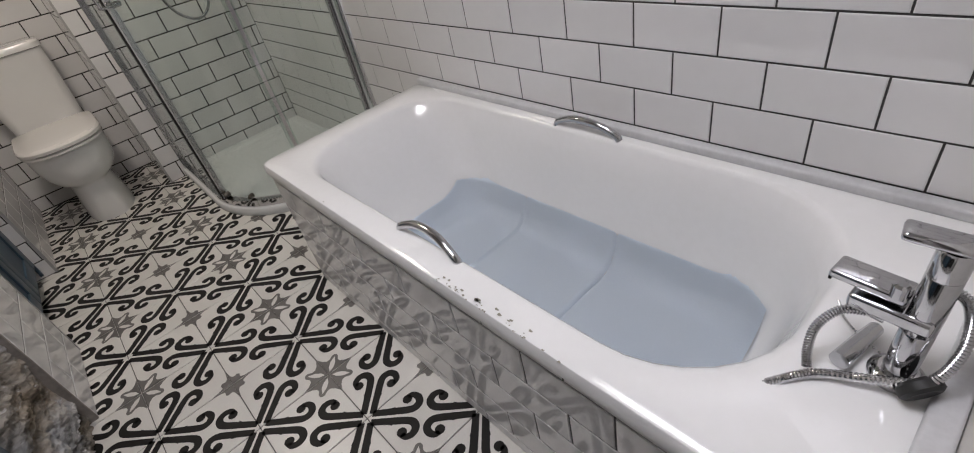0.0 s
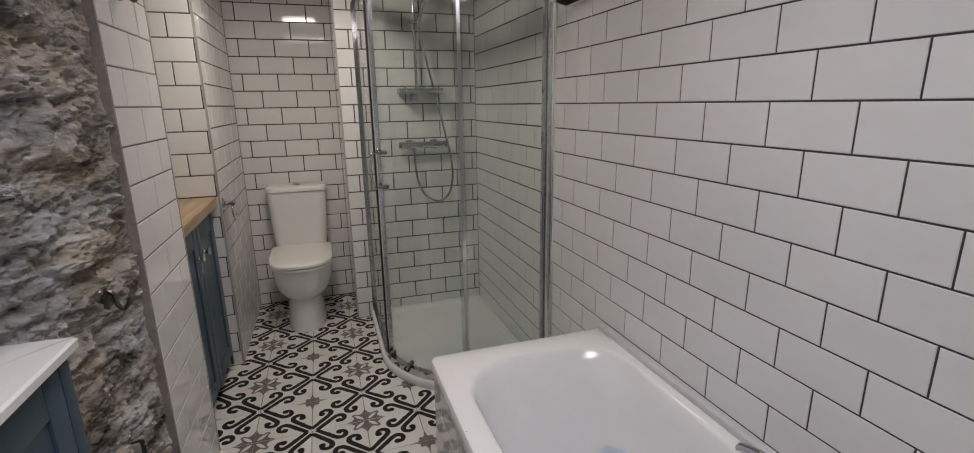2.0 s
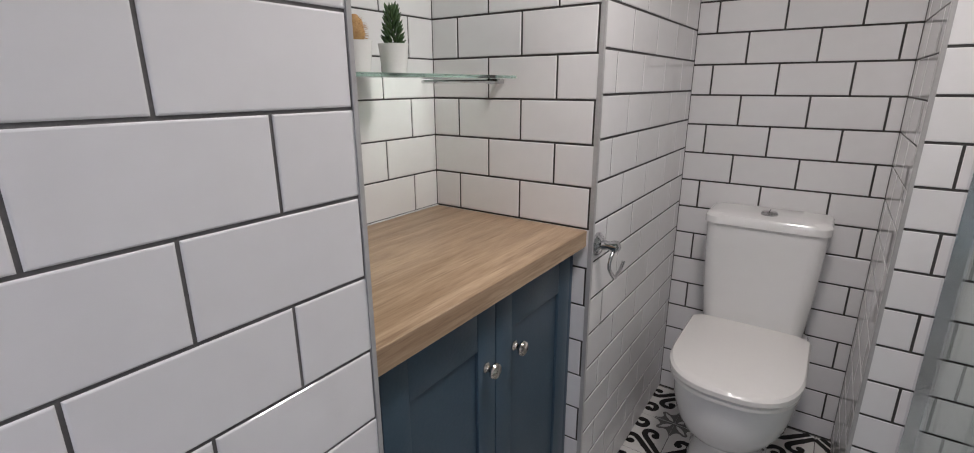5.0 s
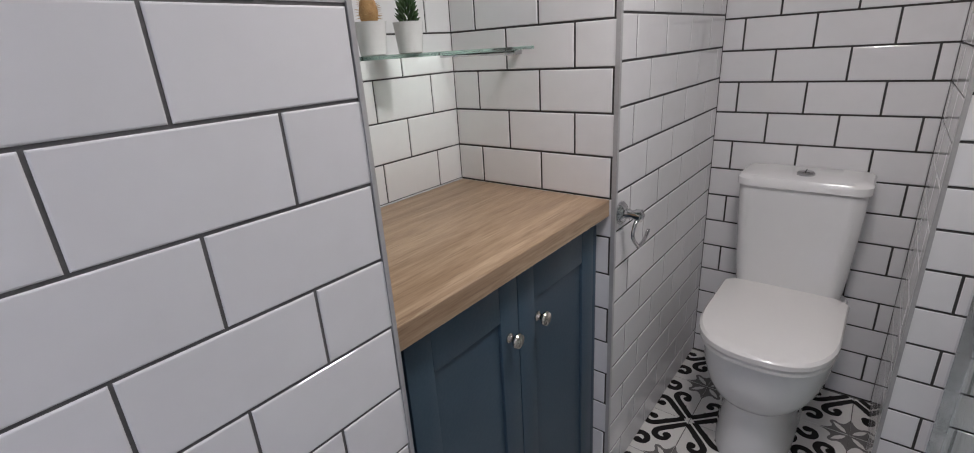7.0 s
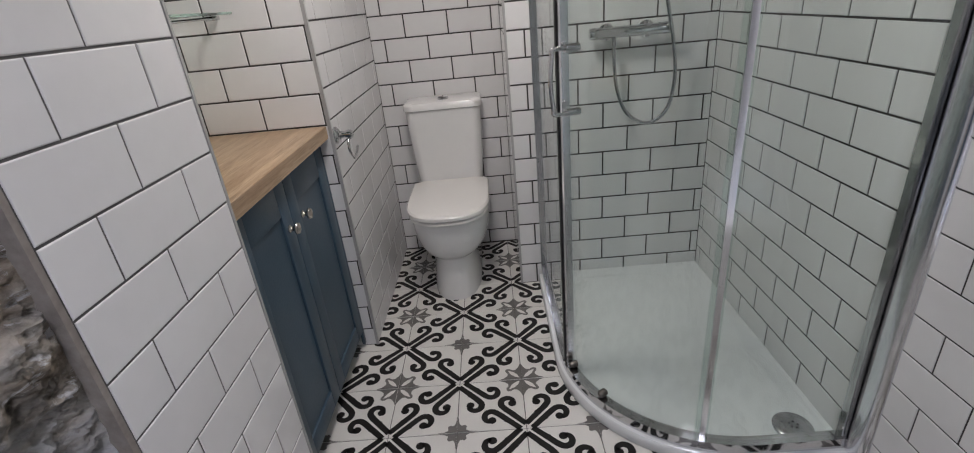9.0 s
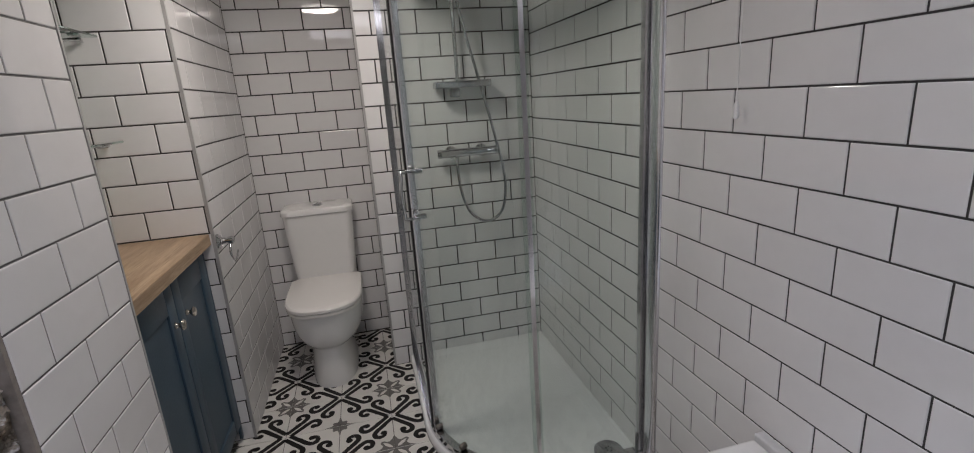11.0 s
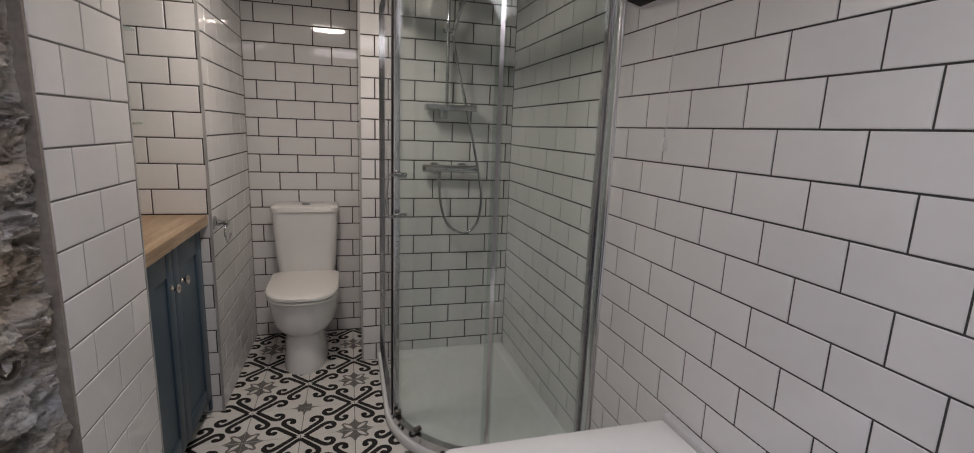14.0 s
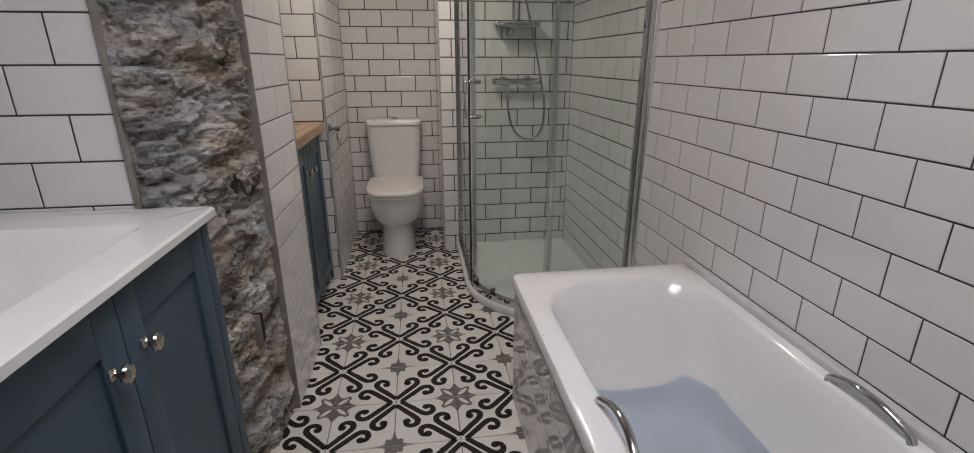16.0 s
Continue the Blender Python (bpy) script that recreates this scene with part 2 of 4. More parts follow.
def lamp_material(name, colour, strength):
    m = bpy.data.materials.new(name)
    m.use_nodes = True
    b = m.node_tree.nodes["Principled BSDF"]
    b.inputs["Base Color"].default_value = (0.8, 0.8, 0.8, 1)
    b.inputs["Emission Color"].default_value = (*colour, 1)
    b.inputs["Emission Strength"].default_value = strength
    return m


OAK = wood_material()
STONE = stone_material()
GLASS = pane_material("greenish_shower_glass", (0.83, 0.90, 0.87))
SHELF_GLASS = glass_material("green_edge_glass", (0.44, 0.60, 0.54))
WINDOW_GLASS = glass_material("window_glass", (0.97, 0.98, 0.98))
LAMP_GLOW = lamp_material("led_diffuser", (1.0, 0.90, 0.80), 6.0)


# ---- mesh helpers ----
def link_mesh(name, bm, material_, smooth=False):
    me = bpy.data.meshes.new(name)
    bmesh.ops.recalc_face_normals(bm, faces=bm.faces)
    bm.to_mesh(me)
    bm.free()
    for mt in (material_ if isinstance(material_, (list, tuple)) else [material_]):
        me.materials.append(mt)
    if smooth:
        me.shade_smooth()
        me.set_sharp_from_angle(angle=radians(38))
    return new(name, me)


def part(name, bm, material_, parent, label="", smooth=True):
    ob = link_mesh(name, bm, material_, smooth)
    ob.parent = parent
    if parent.type == "EMPTY":
        ob.matrix_parent_inverse = Matrix.Translation(-parent.location)
    return tagged(ob, label) if label else ob


def thing(name, at, label, category, group="", kind=""):
    ob = new(name)
    ob.location, ob.empty_display_size = at, 0.05
    return tagged(ob, label, category, group, kind)


def box(bm, x0, x1, y0, y1, z0, z1, bevel=0.0, seg=2):
    r = bmesh.ops.create_cube(bm, size=1, matrix=Matrix.Translation(((x0 + x1) / 2, (y0 + y1) / 2, (z0 + z1) / 2)) @ Matrix.Diagonal((abs(x1 - x0), abs(y1 - y0), abs(z1 - z0), 1)))
    if bevel:
        bmesh.ops.bevel(bm, geom=list({e for v in r["verts"] for e in v.link_edges}), offset=bevel, segments=seg, affect="EDGES", profile=0.5)
    return bm


def boxed(x0, x1, y0, y1, z0, z1, bevel=0.0, seg=2):
    return box(bmesh.new(), x0, x1, y0, y1, z0, z1, bevel, seg)


def loft(bm, rings, cap_start=False, cap_end=False, closed=True):
    rows = [[bm.verts.new(p) for p in ring] for ring in rings]
    n = len(rows[0])
    for a, b in zip(rows, rows[1:]):
        for i in range(n if closed else n - 1):
            j = (i + 1) % n
            bm.faces.new((a[i], a[j], b[j], b[i]))
    if cap_start:
        bm.faces.new(list(reversed(rows[0])))
    if cap_end:
        bm.faces.new(rows[-1])
    return bm


def smooth_path(points, steps=8):
    p = [Vector(q) for q in points]
    out = []
    for i in range(len(p) - 1):
        a, b, c, d = p[max(i - 1, 0)], p[i], p[i + 1], p[min(i + 2, len(p) - 1)]
        for k in range(steps):
            t = k / steps
            out.append(0.5 * ((2 * b) + (c - a) * t + (2 * a - 5 * b + 4 * c - d) * t * t + (3 * b - a - 3 * c + d) * t ** 3))
    out.append(p[-1])
    return out


def tube(bm, points, radius, seg=12, ribs=0.0):
    """Sweeps a round section along the points; radius may be a list. ribs: depth of the rings of a hose."""
    pts = [Vector(q) for q in points]
    ref = Vector((0, 0, 1)) if abs((pts[1] - pts[0]).normalized().z) < 0.9 else Vector((1, 0, 0))
    rings, side = [], None
    for i, p in enumerate(pts):
        d = (pts[min(i + 1, len(pts) - 1)] - pts[max(i - 1, 0)]).normalized()
        side = (ref - d * ref.dot(d)).normalized() if side is None else (side - d * side.dot(d)).normalized()
        up = d.cross(side)
        r = radius[i] if isinstance(radius, (list, tuple)) else radius
        r -= ribs * (i % 2)
        rings.append([p + (side * math.cos(a) + up * math.sin(a)) * r for a in (2 * math.pi * k / seg for k in range(seg))])
    return loft(bm, rings, True, True)


def lathe(bm, profile, m, seg=24):
    """Turns a profile of (radius, height) round the local z of the pose m."""
    rings = [[m @ Vector((max(r, 1e-4) * math.cos(a), max(r, 1e-4) * math.sin(a), z)) for a in (2 * math.pi * k / seg for k in range(seg))] for r, z in profile]
    return loft(bm, rings, True, True)


def rounded(x0, x1, y0, y1, r, z, n=8):
    """A rounded rectangle, anticlockwise; r: one radius, or four from the far right corner on."""
    rs = r if isinstance(r, (list, tuple)) else (r,) * 4
    out = []
    for k, (cx, cy) in enumerate(((x1, y1), (x0, y1), (x0, y0), (x1, y0))):
        rad = rs[k]
        ox, oy = cx - rad if cx == x1 else cx + rad, cy - rad if cy == y1 else cy + rad
        for i in range(n + 1):
            a = math.pi / 2 * (k + i / n)
            out.append(Vector((ox + rad * math.cos(a), oy + rad * math.sin(a), z)))
    return out


# ---- structure ----
XR, XL, YS, YW, XP = 0.925, -0.52, 3.14, 3.61, 0.103     # bath wall, left wall, shower wall, toilet wall, pier
PN, PF, RF = 1.6175, 2.033, 2.752                            # left panel near and far edge, recess far side
XB, SOF = -1.02, 1.872                                     # recess back, recess soffit
YE = -0.085                                                # end wall with the doorway


def structure(name, boxes, material_, label):
    bm = bmesh.new()
    for b in boxes:
        box(bm, *b)
    return tagged(link_mesh(name, bm, material_), label, "wall", kind="structure")


wall_bath = structure("wall_east", [(XR, XR + 0.12, -1.4, YS + 0.6, -0.1, 2.3)], GROUT, "long white metro-tiled wall beside the bath")
wall_shower = structure("wall_north_shower", [(XP, XR, YS, YS + 0.6, -0.1, 2.3)], GROUT, "white metro-tiled wall behind the shower with a narrow pier")
wall_toilet = structure("wall_north_toilet", [(-1.2, XP, YW, YW + 0.13, -0.1, 2.3)], GROUT, "white metro-tiled wall behind the toilet")
wall_nib = structure("wall_west_toilet", [(-1.2, XL, RF, YW, -0.1, 2.3)], GROUT, "white metro-tiled wall beside the toilet")
wall_recess = structure("wall_recess", [(-1.2, XB, PF, RF, -0.1, SOF), (-1.2, XL, PF, RF, SOF, 2.3)], GROUT, "tiled recess with a tiled soffit above the cupboard")
# joints take the lit copy of the grout
wall_panel = structure("wall_west_panel", [(-1.2, XL, PN, PF, -0.1, 2.3)], GROUT_LIT, "white metro-tiled wall panel beside the bare stone")
wall_sink = structure("wall_basin_side", [(-1.2, -0.70, 1.216, PN, -0.1, 2.3)], GROUT, "white metro-tiled side wall of the basin alcove")
wall_alcove = structure("wall_basin_back", [(-1.2, -1.0, -0.2, 1.216, -0.1, 2.3)], GROUT, "white metro-tiled wall behind the basin")
wall_end = structure("wall_south", [(0.24, XR, YE - 0.12, YE, -0.1, 2.3), (-1.2, -0.60, YE - 0.12, YE, -0.1, 2.3), (-0.60, 0.24, YE - 0.12, YE, 2.0, 2.3)], PLASTER, "plastered end wall with an open doorway")
# added walls, out of view, that shut the space behind the doorway
wall_unseen_closing = structure("wall_unseen_closing", [(-1.3, -1.2, -1.5, YE - 0.12, -0.1, 2.3), (-1.2, XR, -1.5, -1.4, -0.1, 2.3)], PLASTER, "unseen plain walls added to close the space behind the doorway")
floor = tagged(link_mesh("floor", boxed(-1.3, 1.05, -1.5, 3.75, -0.12, -0.0025), FLOOR_GROUT), "floor of patterned black, white and grey tiles", "floor", kind="structure")
ceiling = bmesh.new()
for b in ((-1.3, 1.05, SKY[3], 3.75), (-1.3, 1.05, -1.5, SKY[2]), (-1.3, SKY[0], SKY[2], SKY[3]), (SKY[1], 1.05, SKY[2], SKY[3])):
    box(ceiling, *b, CEIL, CEIL + 0.12)
tagged(link_mesh("ceiling", ceiling, PLASTER), "matt white painted plaster ceiling", "ceiling", kind="structure")

# skylight shaft, frame and pane over the basin end
shaft = bmesh.new()
for b in ((SKY[0] - 0.05, SKY[0], SKY[2] - 0.05, SKY[3] + 0.05), (SKY[1], SKY[1] + 0.05, SKY[2] - 0.05, SKY[3] + 0.05), (SKY[0], SKY[1], SKY[2] - 0.05, SKY[2]), (SKY[0], SKY[1], SKY[3], SKY[3] + 0.05)):
    box(shaft, *b, CEIL + 0.12, 2.52)
skylight = tagged(link_mesh("window_1", shaft, PLASTER), "roof skylight in a plastered shaft", "skylight", kind="structure")
fr = bmesh.new()
for b in ((SKY[0], SKY[0] + 0.05, SKY[2], SKY[3]), (SKY[1] - 0.05, SKY[1], SKY[2], SKY[3]), (SKY[0] + 0.05, SKY[1] - 0.05, SKY[2], SKY[2] + 0.05), (SKY[0] + 0.05, SKY[1] - 0.05, SKY[3] - 0.05, SKY[3])):
    box(fr, *b, 2.44, 2.50, 0.004)
part("window_frame", fr, HEATER, skylight)
pane = part("pane", boxed(SKY[0] + 0.04, SKY[1] - 0.04, SKY[2] + 0.04, SKY[3] - 0.04, 2.465, 2.475), WINDOW_GLASS, skylight)
pane.visible_shadow = False

# stone pillar between the two tiled walls: courses of rubble smeared with mortar
def stone_pillar():
    prof = smooth_path([(-0.690, 1.214, 0), (-0.650, 1.224, 0), (-0.602, 1.262, 0), (-0.572, 1.34, 0), (-0.558, 1.45, 0), (-0.538, 1.608, 0)], 16)
    nu, nz = 120, 520
    lens = [0.0]
    for a, b in zip(prof, prof[1:]):
        lens.append(lens[-1] + (b - a).length)

    def at(s):
        for i in range(len(prof) - 1):
            if s <= lens[i + 1] or i == len(prof) - 2:
                f = min(max((s - lens[i]) / max(lens[i + 1] - lens[i], 1e-6), 0), 1)
                d = (prof[i + 1] - prof[i]).normalized()
                return prof[i].lerp(prof[i + 1], f), Vector((d.y, -d.x, 0))

    rnd = random.Random(7)
    stones, z = [], -0.03
    while z < 2.15:
        h, s = rnd.uniform(0.07, 0.155), -rnd.uniform(0, 0.15)
        while s < lens[-1] + 0.1:
            w = rnd.uniform(0.13, 0.33)
            stones.append((s + w / 2, z + h / 2 + rnd.uniform(-0.012, 0.012), w / 2, h / 2, rnd.uniform(-0.004, 0.022), rnd.uniform(-0.3, 0.3), rnd.uniform(-0.35, 0.35)))
            s += w
        z += h
    rings = []
    for k in range(nz + 1):
        zz, row = 2.10 * k / nz, []
        for i in range(nu + 1):
            s = lens[-1] * i / nu
            p, nrm = at(s)
            q = Vector((s * 7, zz * 9, 3.1))
            ws = s + 0.030 * noise.noise(q) + 0.012 * noise.noise(q * 3.1)
            wz = zz + 0.026 * noise.noise(q + Vector((9, 4, 1))) + 0.010 * noise.noise(q * 3.3)
            best = 0.0
            for cs, cz, hw, hh, proud, ts, tz in stones:
                if abs(ws - cs) < hw * 1.15 and abs(wz - cz) < hh * 1.15:
                    u, v = (ws - cs) / hw, (wz - cz) / hh
                    edge = max(0.0, 1 - (abs(u) ** 4 + abs(v) ** 4) ** 0.5)
                    best = max(best, min(edge * 2.6, 1.0) * (0.012 + proud * 0.8 + (ts * u + tz * v) * 0.020))
            d = max(best, 0.007 + 0.004 * noise.noise(q * 4.0))
            q3 = Vector((s * 8 + zz * 3, zz * 12 - s * 4, 0))
            d += 0.017 * noise.fractal(q3, 0.85, 2.0, 6)
            d += 0.010 * (0.5 - abs(noise.fractal(Vector((s * 17 + zz * 8, zz * 25 - s * 11, 5)), 0.75, 2.1, 5)) * 1.6)
            w1 = zz * 0.92 - s * (0.50 if zz < 0.95 else 0.18) + 0.05 * noise.noise(q * 0.7)
            d += 0.019 * (0.42 - abs(noise.fractal(Vector((s * 3.2 + 7, w1 * 17, 2)), 0.8, 2.2, 4)))
            d += 0.006 * noise.fractal(Vector((s * 60, zz * 80, 9)), 0.6, 2.0, 4)
            fade = min(1.0, i / 3, (nu - i) / 4)
            row.append(p + nrm * ((d - 0.020) * fade) + Vector((0, 0, zz)))
        rings.append(row)
    bm = loft(bmesh.new(), rings, closed=False)
    return bm


pillar = tagged(link_mesh("stone_wall", stone_pillar(), STONE, True), "bare rough rubble stone wall smeared with old mortar", "stone wall", kind="structure")
core = bmesh.new()
box(core, -0.80, -0.62, 1.30, PN, 0, CEIL)
part("core", core, STONE, pillar)
# mortar strips that edge the stone
edge_trim = structure("trim_stone", [(-0.560, XL + 0.002, PN - 0.012, PN - 0.002, 0, CEIL)], RENDER_TRIM, "rough grey mortar strip edging the tiled panel")
part("strip", boxed(-0.698, -0.684, 1.206, 1.222, 0.0, CEIL, 0.003), RENDER_TRIM, edge_trim)


# ---- tiles ----
TILES = {}
tile_rnd = random.Random(3)


def tile_mesh(w, h):
    key = (round(w, 3), round(h, 3))
    if key not in TILES:
        bm = bmesh.new()
        a, b, i = w / 2, h / 2, 0.0022
        rings = [[(-x, -y, z), (x, -y, z), (x, y, z), (-x, y, z)] for x, y, z in ((a, b, -0.004), (a, b, 0.0006), (a - 0.0008, b - 0.0008, 0.0016), (a - i, b - i, 0.0021))]
        loft(bm, rings, False, True)
        me = bpy.data.meshes.new("tile")
        bm.to_mesh(me)
        bm.free()
        me.materials.append(WALL_TILE)
        TILES[key] = me
    return TILES[key]


def tile_panel(wall, o, u, n, u0, u1, v0, v1, uref, vref, pu=0.2, pv=0.1, v=(0, 0, 1), gap=0.0039):
    """Running-bond tiles on the plane through o with the normal n, over u0..u1 and v0..v1; a joint lies at uref in the course whose foot is vref."""
    o, u, n, v = Vector(o), Vector(u), Vector(n), Vector(v)
    r0 = math.floor((v0 - vref) / pv - 1e-6)
    for r in range(r0, math.ceil((v1 - vref) / pv + 1e-6)):
        a0, a1 = max(v0, vref + r * pv), min(v1, vref + (r + 1) * pv)
        if a1 - a0 < 0.008:
            continue
        base = uref + (r % 2) * pu / 2
        for k in range(math.floor((u0 - base) / pu), math.ceil((u1 - base) / pu) + 1):
            b0, b1 = max(u0, base + k * pu), min(u1, base + (k + 1) * pu)
            if b1 - b0 < 0.008:
                continue
            ob = new("tile", tile_mesh(b1 - b0 - gap, a1 - a0 - gap))
            c = o + u * ((b0 + b1) / 2) + v * ((a0 + a1) / 2)
            uu = u if u.cross(v).dot(n) > 0 else -u
            m = Matrix((uu, v, n)).transposed().to_4x4()
            tilt = pose(0, 0, 0, tile_rnd.gauss(0, 0.07), tile_rnd.gauss(0, 0.06), 0)
            ob.matrix_basis = Matrix.Translation(c) @ m @ tilt
            ob.parent = wall


X, Y, Z = (1, 0, 0), (0, 1, 0), (0, 0, 1)
NX, NY = (-1, 0, 0), (0, -1, 0)


def all_tiles():
    tile_panel(wall_bath, (XR, 0, 0), Y, NX, YE, 2.04, 0.02, CEIL, 1.533, 1.028, 0.1962, 0.0997)
    tile_panel(wall_bath, (XR, 0, 0), Y, NX, 2.04, YS, 0.02, CEIL, 1.533, 1.028, 0.1962, 0.0997, gap=0.0055)
    tile_panel(wall_shower, (0, YS, 0), X, NY, XP, XR, 0, CEIL, 0.382, 1.645, 0.204, 0.103, gap=0.0062)
    tile_panel(wall_shower, (XP, 0, 0), Y, NX, YS, YW, 0, CEIL, 3.23, 0.907, 0.2, 0.1045)
    tile_panel(wall_toilet, (0, YW, 0), X, NY, XL, XP, 0, CEIL, -0.350, 0.909, 0.2055, 0.1040, gap=0.0060)
    tile_panel(wall_nib, (XL, 0, 0), Y, X, RF, YW, 0, CEIL, 2.95, 1.132, 0.2, 0.1035, gap=0.0055)
    tile_panel(wall_nib, (0, RF, 0), X, NY, XB, XL, 0.0, SOF, -0.730, 0.912, 0.2, 0.1040, gap=0.0050)
    tile_panel(wall_recess, (XB, 0, 0), Y, X, PF, RF, 0.90, SOF, 2.655, 0.912, 0.2, 0.1040)
    tile_panel(wall_recess, (XL, 0, 0), Y, X, PF, RF, SOF, CEIL, 2.95, 1.857, 0.2, 0.1035)
    tile_panel(wall_recess, (0, 0, SOF), Y, (0, 0, -1), PF, RF, XB, XL, 2.3, XL - 0.1, 0.2, 0.1, v=X)
    tile_panel(wall_panel, (XL, 0, 0), Y, X, PN, PF, 0, CEIL, 1.822, 1.234, 0.206, 0.1033)
    tile_panel(wall_panel, (0, PF, 0), X, Y, XB, XL, 0.90, SOF, -0.73, 0.912, 0.2, 0.1040)
    tile_panel(wall_sink, (0, 1.216, 0), X, NY, -1.0, -0.698, 0.80, CEIL, -0.79, 1.205, 0.2, 0.1025)
    tile_panel(wall_alcove, (-1.0, 0, 0), Y, X, YE, 1.216, 0.80, CEIL, 0.55, 1.205, 0.2, 0.1025)
    tile_panel(bath_panel, (0.268, 0, 0), Y, NX, YE, 1.559, 0.0, 0.478, 0.856, 0.342, 0.2, 0.1)
    tile_panel(bath_panel, (0, 1.562, 0), X, Y, 0.268, XR, 0.0, 0.478, 0.4, 0.342, 0.2, 0.1)


# ---- patterned floor ----
PITCH, GX, GY = 0.2235, -0.17, 2.93


def stroke(bm, pts, widths, z, mi):
    """A flat printed band along the points, ending in a round blob."""
    p = smooth_path([(x, y, z) for x, y in pts], 5)
    n = len(p)
    left, right = [], []
    for i, q in enumerate(p):
        d = (p[min(i + 1, n - 1)] - p[max(i - 1, 0)]).normalized()
        s = Vector((-d.y, d.x, 0))
        f = i / (n - 1) * (len(widths) - 1)
        k = min(int(f), len(widths) - 2)
        w = widths[k] + (widths[k + 1] - widths[k]) * (f - k)
        left.append(bm.verts.new(q + s * w / 2))
        right.append(bm.verts.new(q - s * w / 2))
    for i in range(n - 1):
        bm.faces.new((left[i], right[i], right[i + 1], left[i + 1])).material_index = mi
    return p[-1]


def shape(bm, pts, z, mi):
    bm.faces.new([bm.verts.new((x, y, z)) for x, y in pts]).material_index = mi


def disc(bm, x, y, r, z, mi, n=10):
    shape(bm, [(x + r * math.cos(2 * math.pi * k / n), y + r * math.sin(2 * math.pi * k / n)) for k in range(n)], z, mi)


def floor_tile_mesh():
    """Scroll crosses at two corners, a petal star at (1, 0) and a small star at (0, 1), in units of the tile."""
    bm = bmesh.new()
    g = 0.006
    loft(bm, [[(x, y, z) for x, y in ((e, e), (1 - e, e), (1 - e, 1 - e), (e, 1 - e))] for e, z in ((g, -0.03), (g, -0.006), (g + 0.006, 0.0))], False, True)
    z1, z2 = 0.0012, 0.0022
    for cx, cy, sx in ((0, 0, 1), (1, 1, -1)):
        for swap in (False, True):
            def put(x, y):
                if swap:
                    x, y = y, x
                return cx + sx * x, cy + sx * y
            line = [(0.0, 0.083), (0.11, 0.197), (0.215, 0.308), (0.310, 0.410), (0.352, 0.484), (0.336, 0.566), (0.262, 0.604), (0.182, 0.576), (0.156, 0.508)]
            stroke(bm, [put(*q) for q in line], [0.086, 0.091, 0.096, 0.099, 0.100, 0.100, 0.094, 0.080, 0.065], z1, 1)
            disc(bm, *put(0.182, 0.492), 0.064, z1, 1)
            shape(bm, [put(*q) for q in ((0.125, 0.225), (0.128, 0.285), (0.150, 0.325), (0.165, 0.322), (0.185, 0.345), (0.225, 0.345))], z1 + 0.0002, 1)
    small = [(0, 0), (0.30, 0), (0.17, 0.020), (0.125, 0.045), (0.125, 0.075), (0.135, 0.10), (0.12, 0.12), (0.10, 0.135), (0.075, 0.125), (0.045, 0.125), (0.020, 0.17), (0, 0.30)]
    shape(bm, [(x + g, 1 - g - y) for x, y in small], z1, 2)
    star = [(0, 0), (0.36, 0), (0.27, 0.04), (0.22, 0.085), (0.215, 0.13), (0.25, 0.185), (0.247, 0.225), (0.225, 0.247), (0.185, 0.25), (0.13, 0.215), (0.085, 0.22), (0.04, 0.27), (0, 0.36)]
    shape(bm, [(1 - g - x, y + g) for x, y in star], z1, 2)
    leaf = [(0.03, 0.03), (0.10, 0.055), (0.165, 0.115), (0.21, 0.21), (0.115, 0.165), (0.055, 0.10)]
    shape(bm, [(1 - g - x, y + g) for x, y in leaf], z2, 0)
    bmesh.ops.scale(bm, vec=(PITCH, PITCH, PITCH), verts=bm.verts)
    bmesh.ops.translate(bm, vec=(-PITCH / 2, -PITCH / 2, 0), verts=bm.verts)
    for f in bm.faces:
        if f.normal.z < -0.5 or (f.material_index and f.normal.z < 0):
            f.normal_flip()
    bm.normal_update()
    for f in bm.faces:
        if f.normal.z < 0:
            f.normal_flip()
    me = bpy.data.meshes.new("floor_tile")
    bm.to_mesh(me)
    bm.free()
    for mt in (FLOOR_WHITE, FLOOR_BLACK, FLOOR_GREY):
        me.materials.append(mt)
    return me


def floor_tiles():
    me = floor_tile_mesh()
    for i in range(-4, 5):
        for j in range(-20, 4):
            x, y = GX + (i + 0.5) * PITCH, GY + (j + 0.5) * PITCH
            if y > 3.7 or y < -1.3 or (x > 0.40 and y < 1.5) or (x < -0.65 and y > 1.3) or (x > 0.42 and y > 2.2) or x > 1.0:
                continue
            turn = {(0, 0): 0, (1, 0): -90, (0, 1): 90, (1, 1): 180}[(i % 2, j % 2)]
            ob = new("floor_tile", me)
            ob.matrix_basis = pose(x, y, 0, 0, 0, turn)
            ob.parent = floor


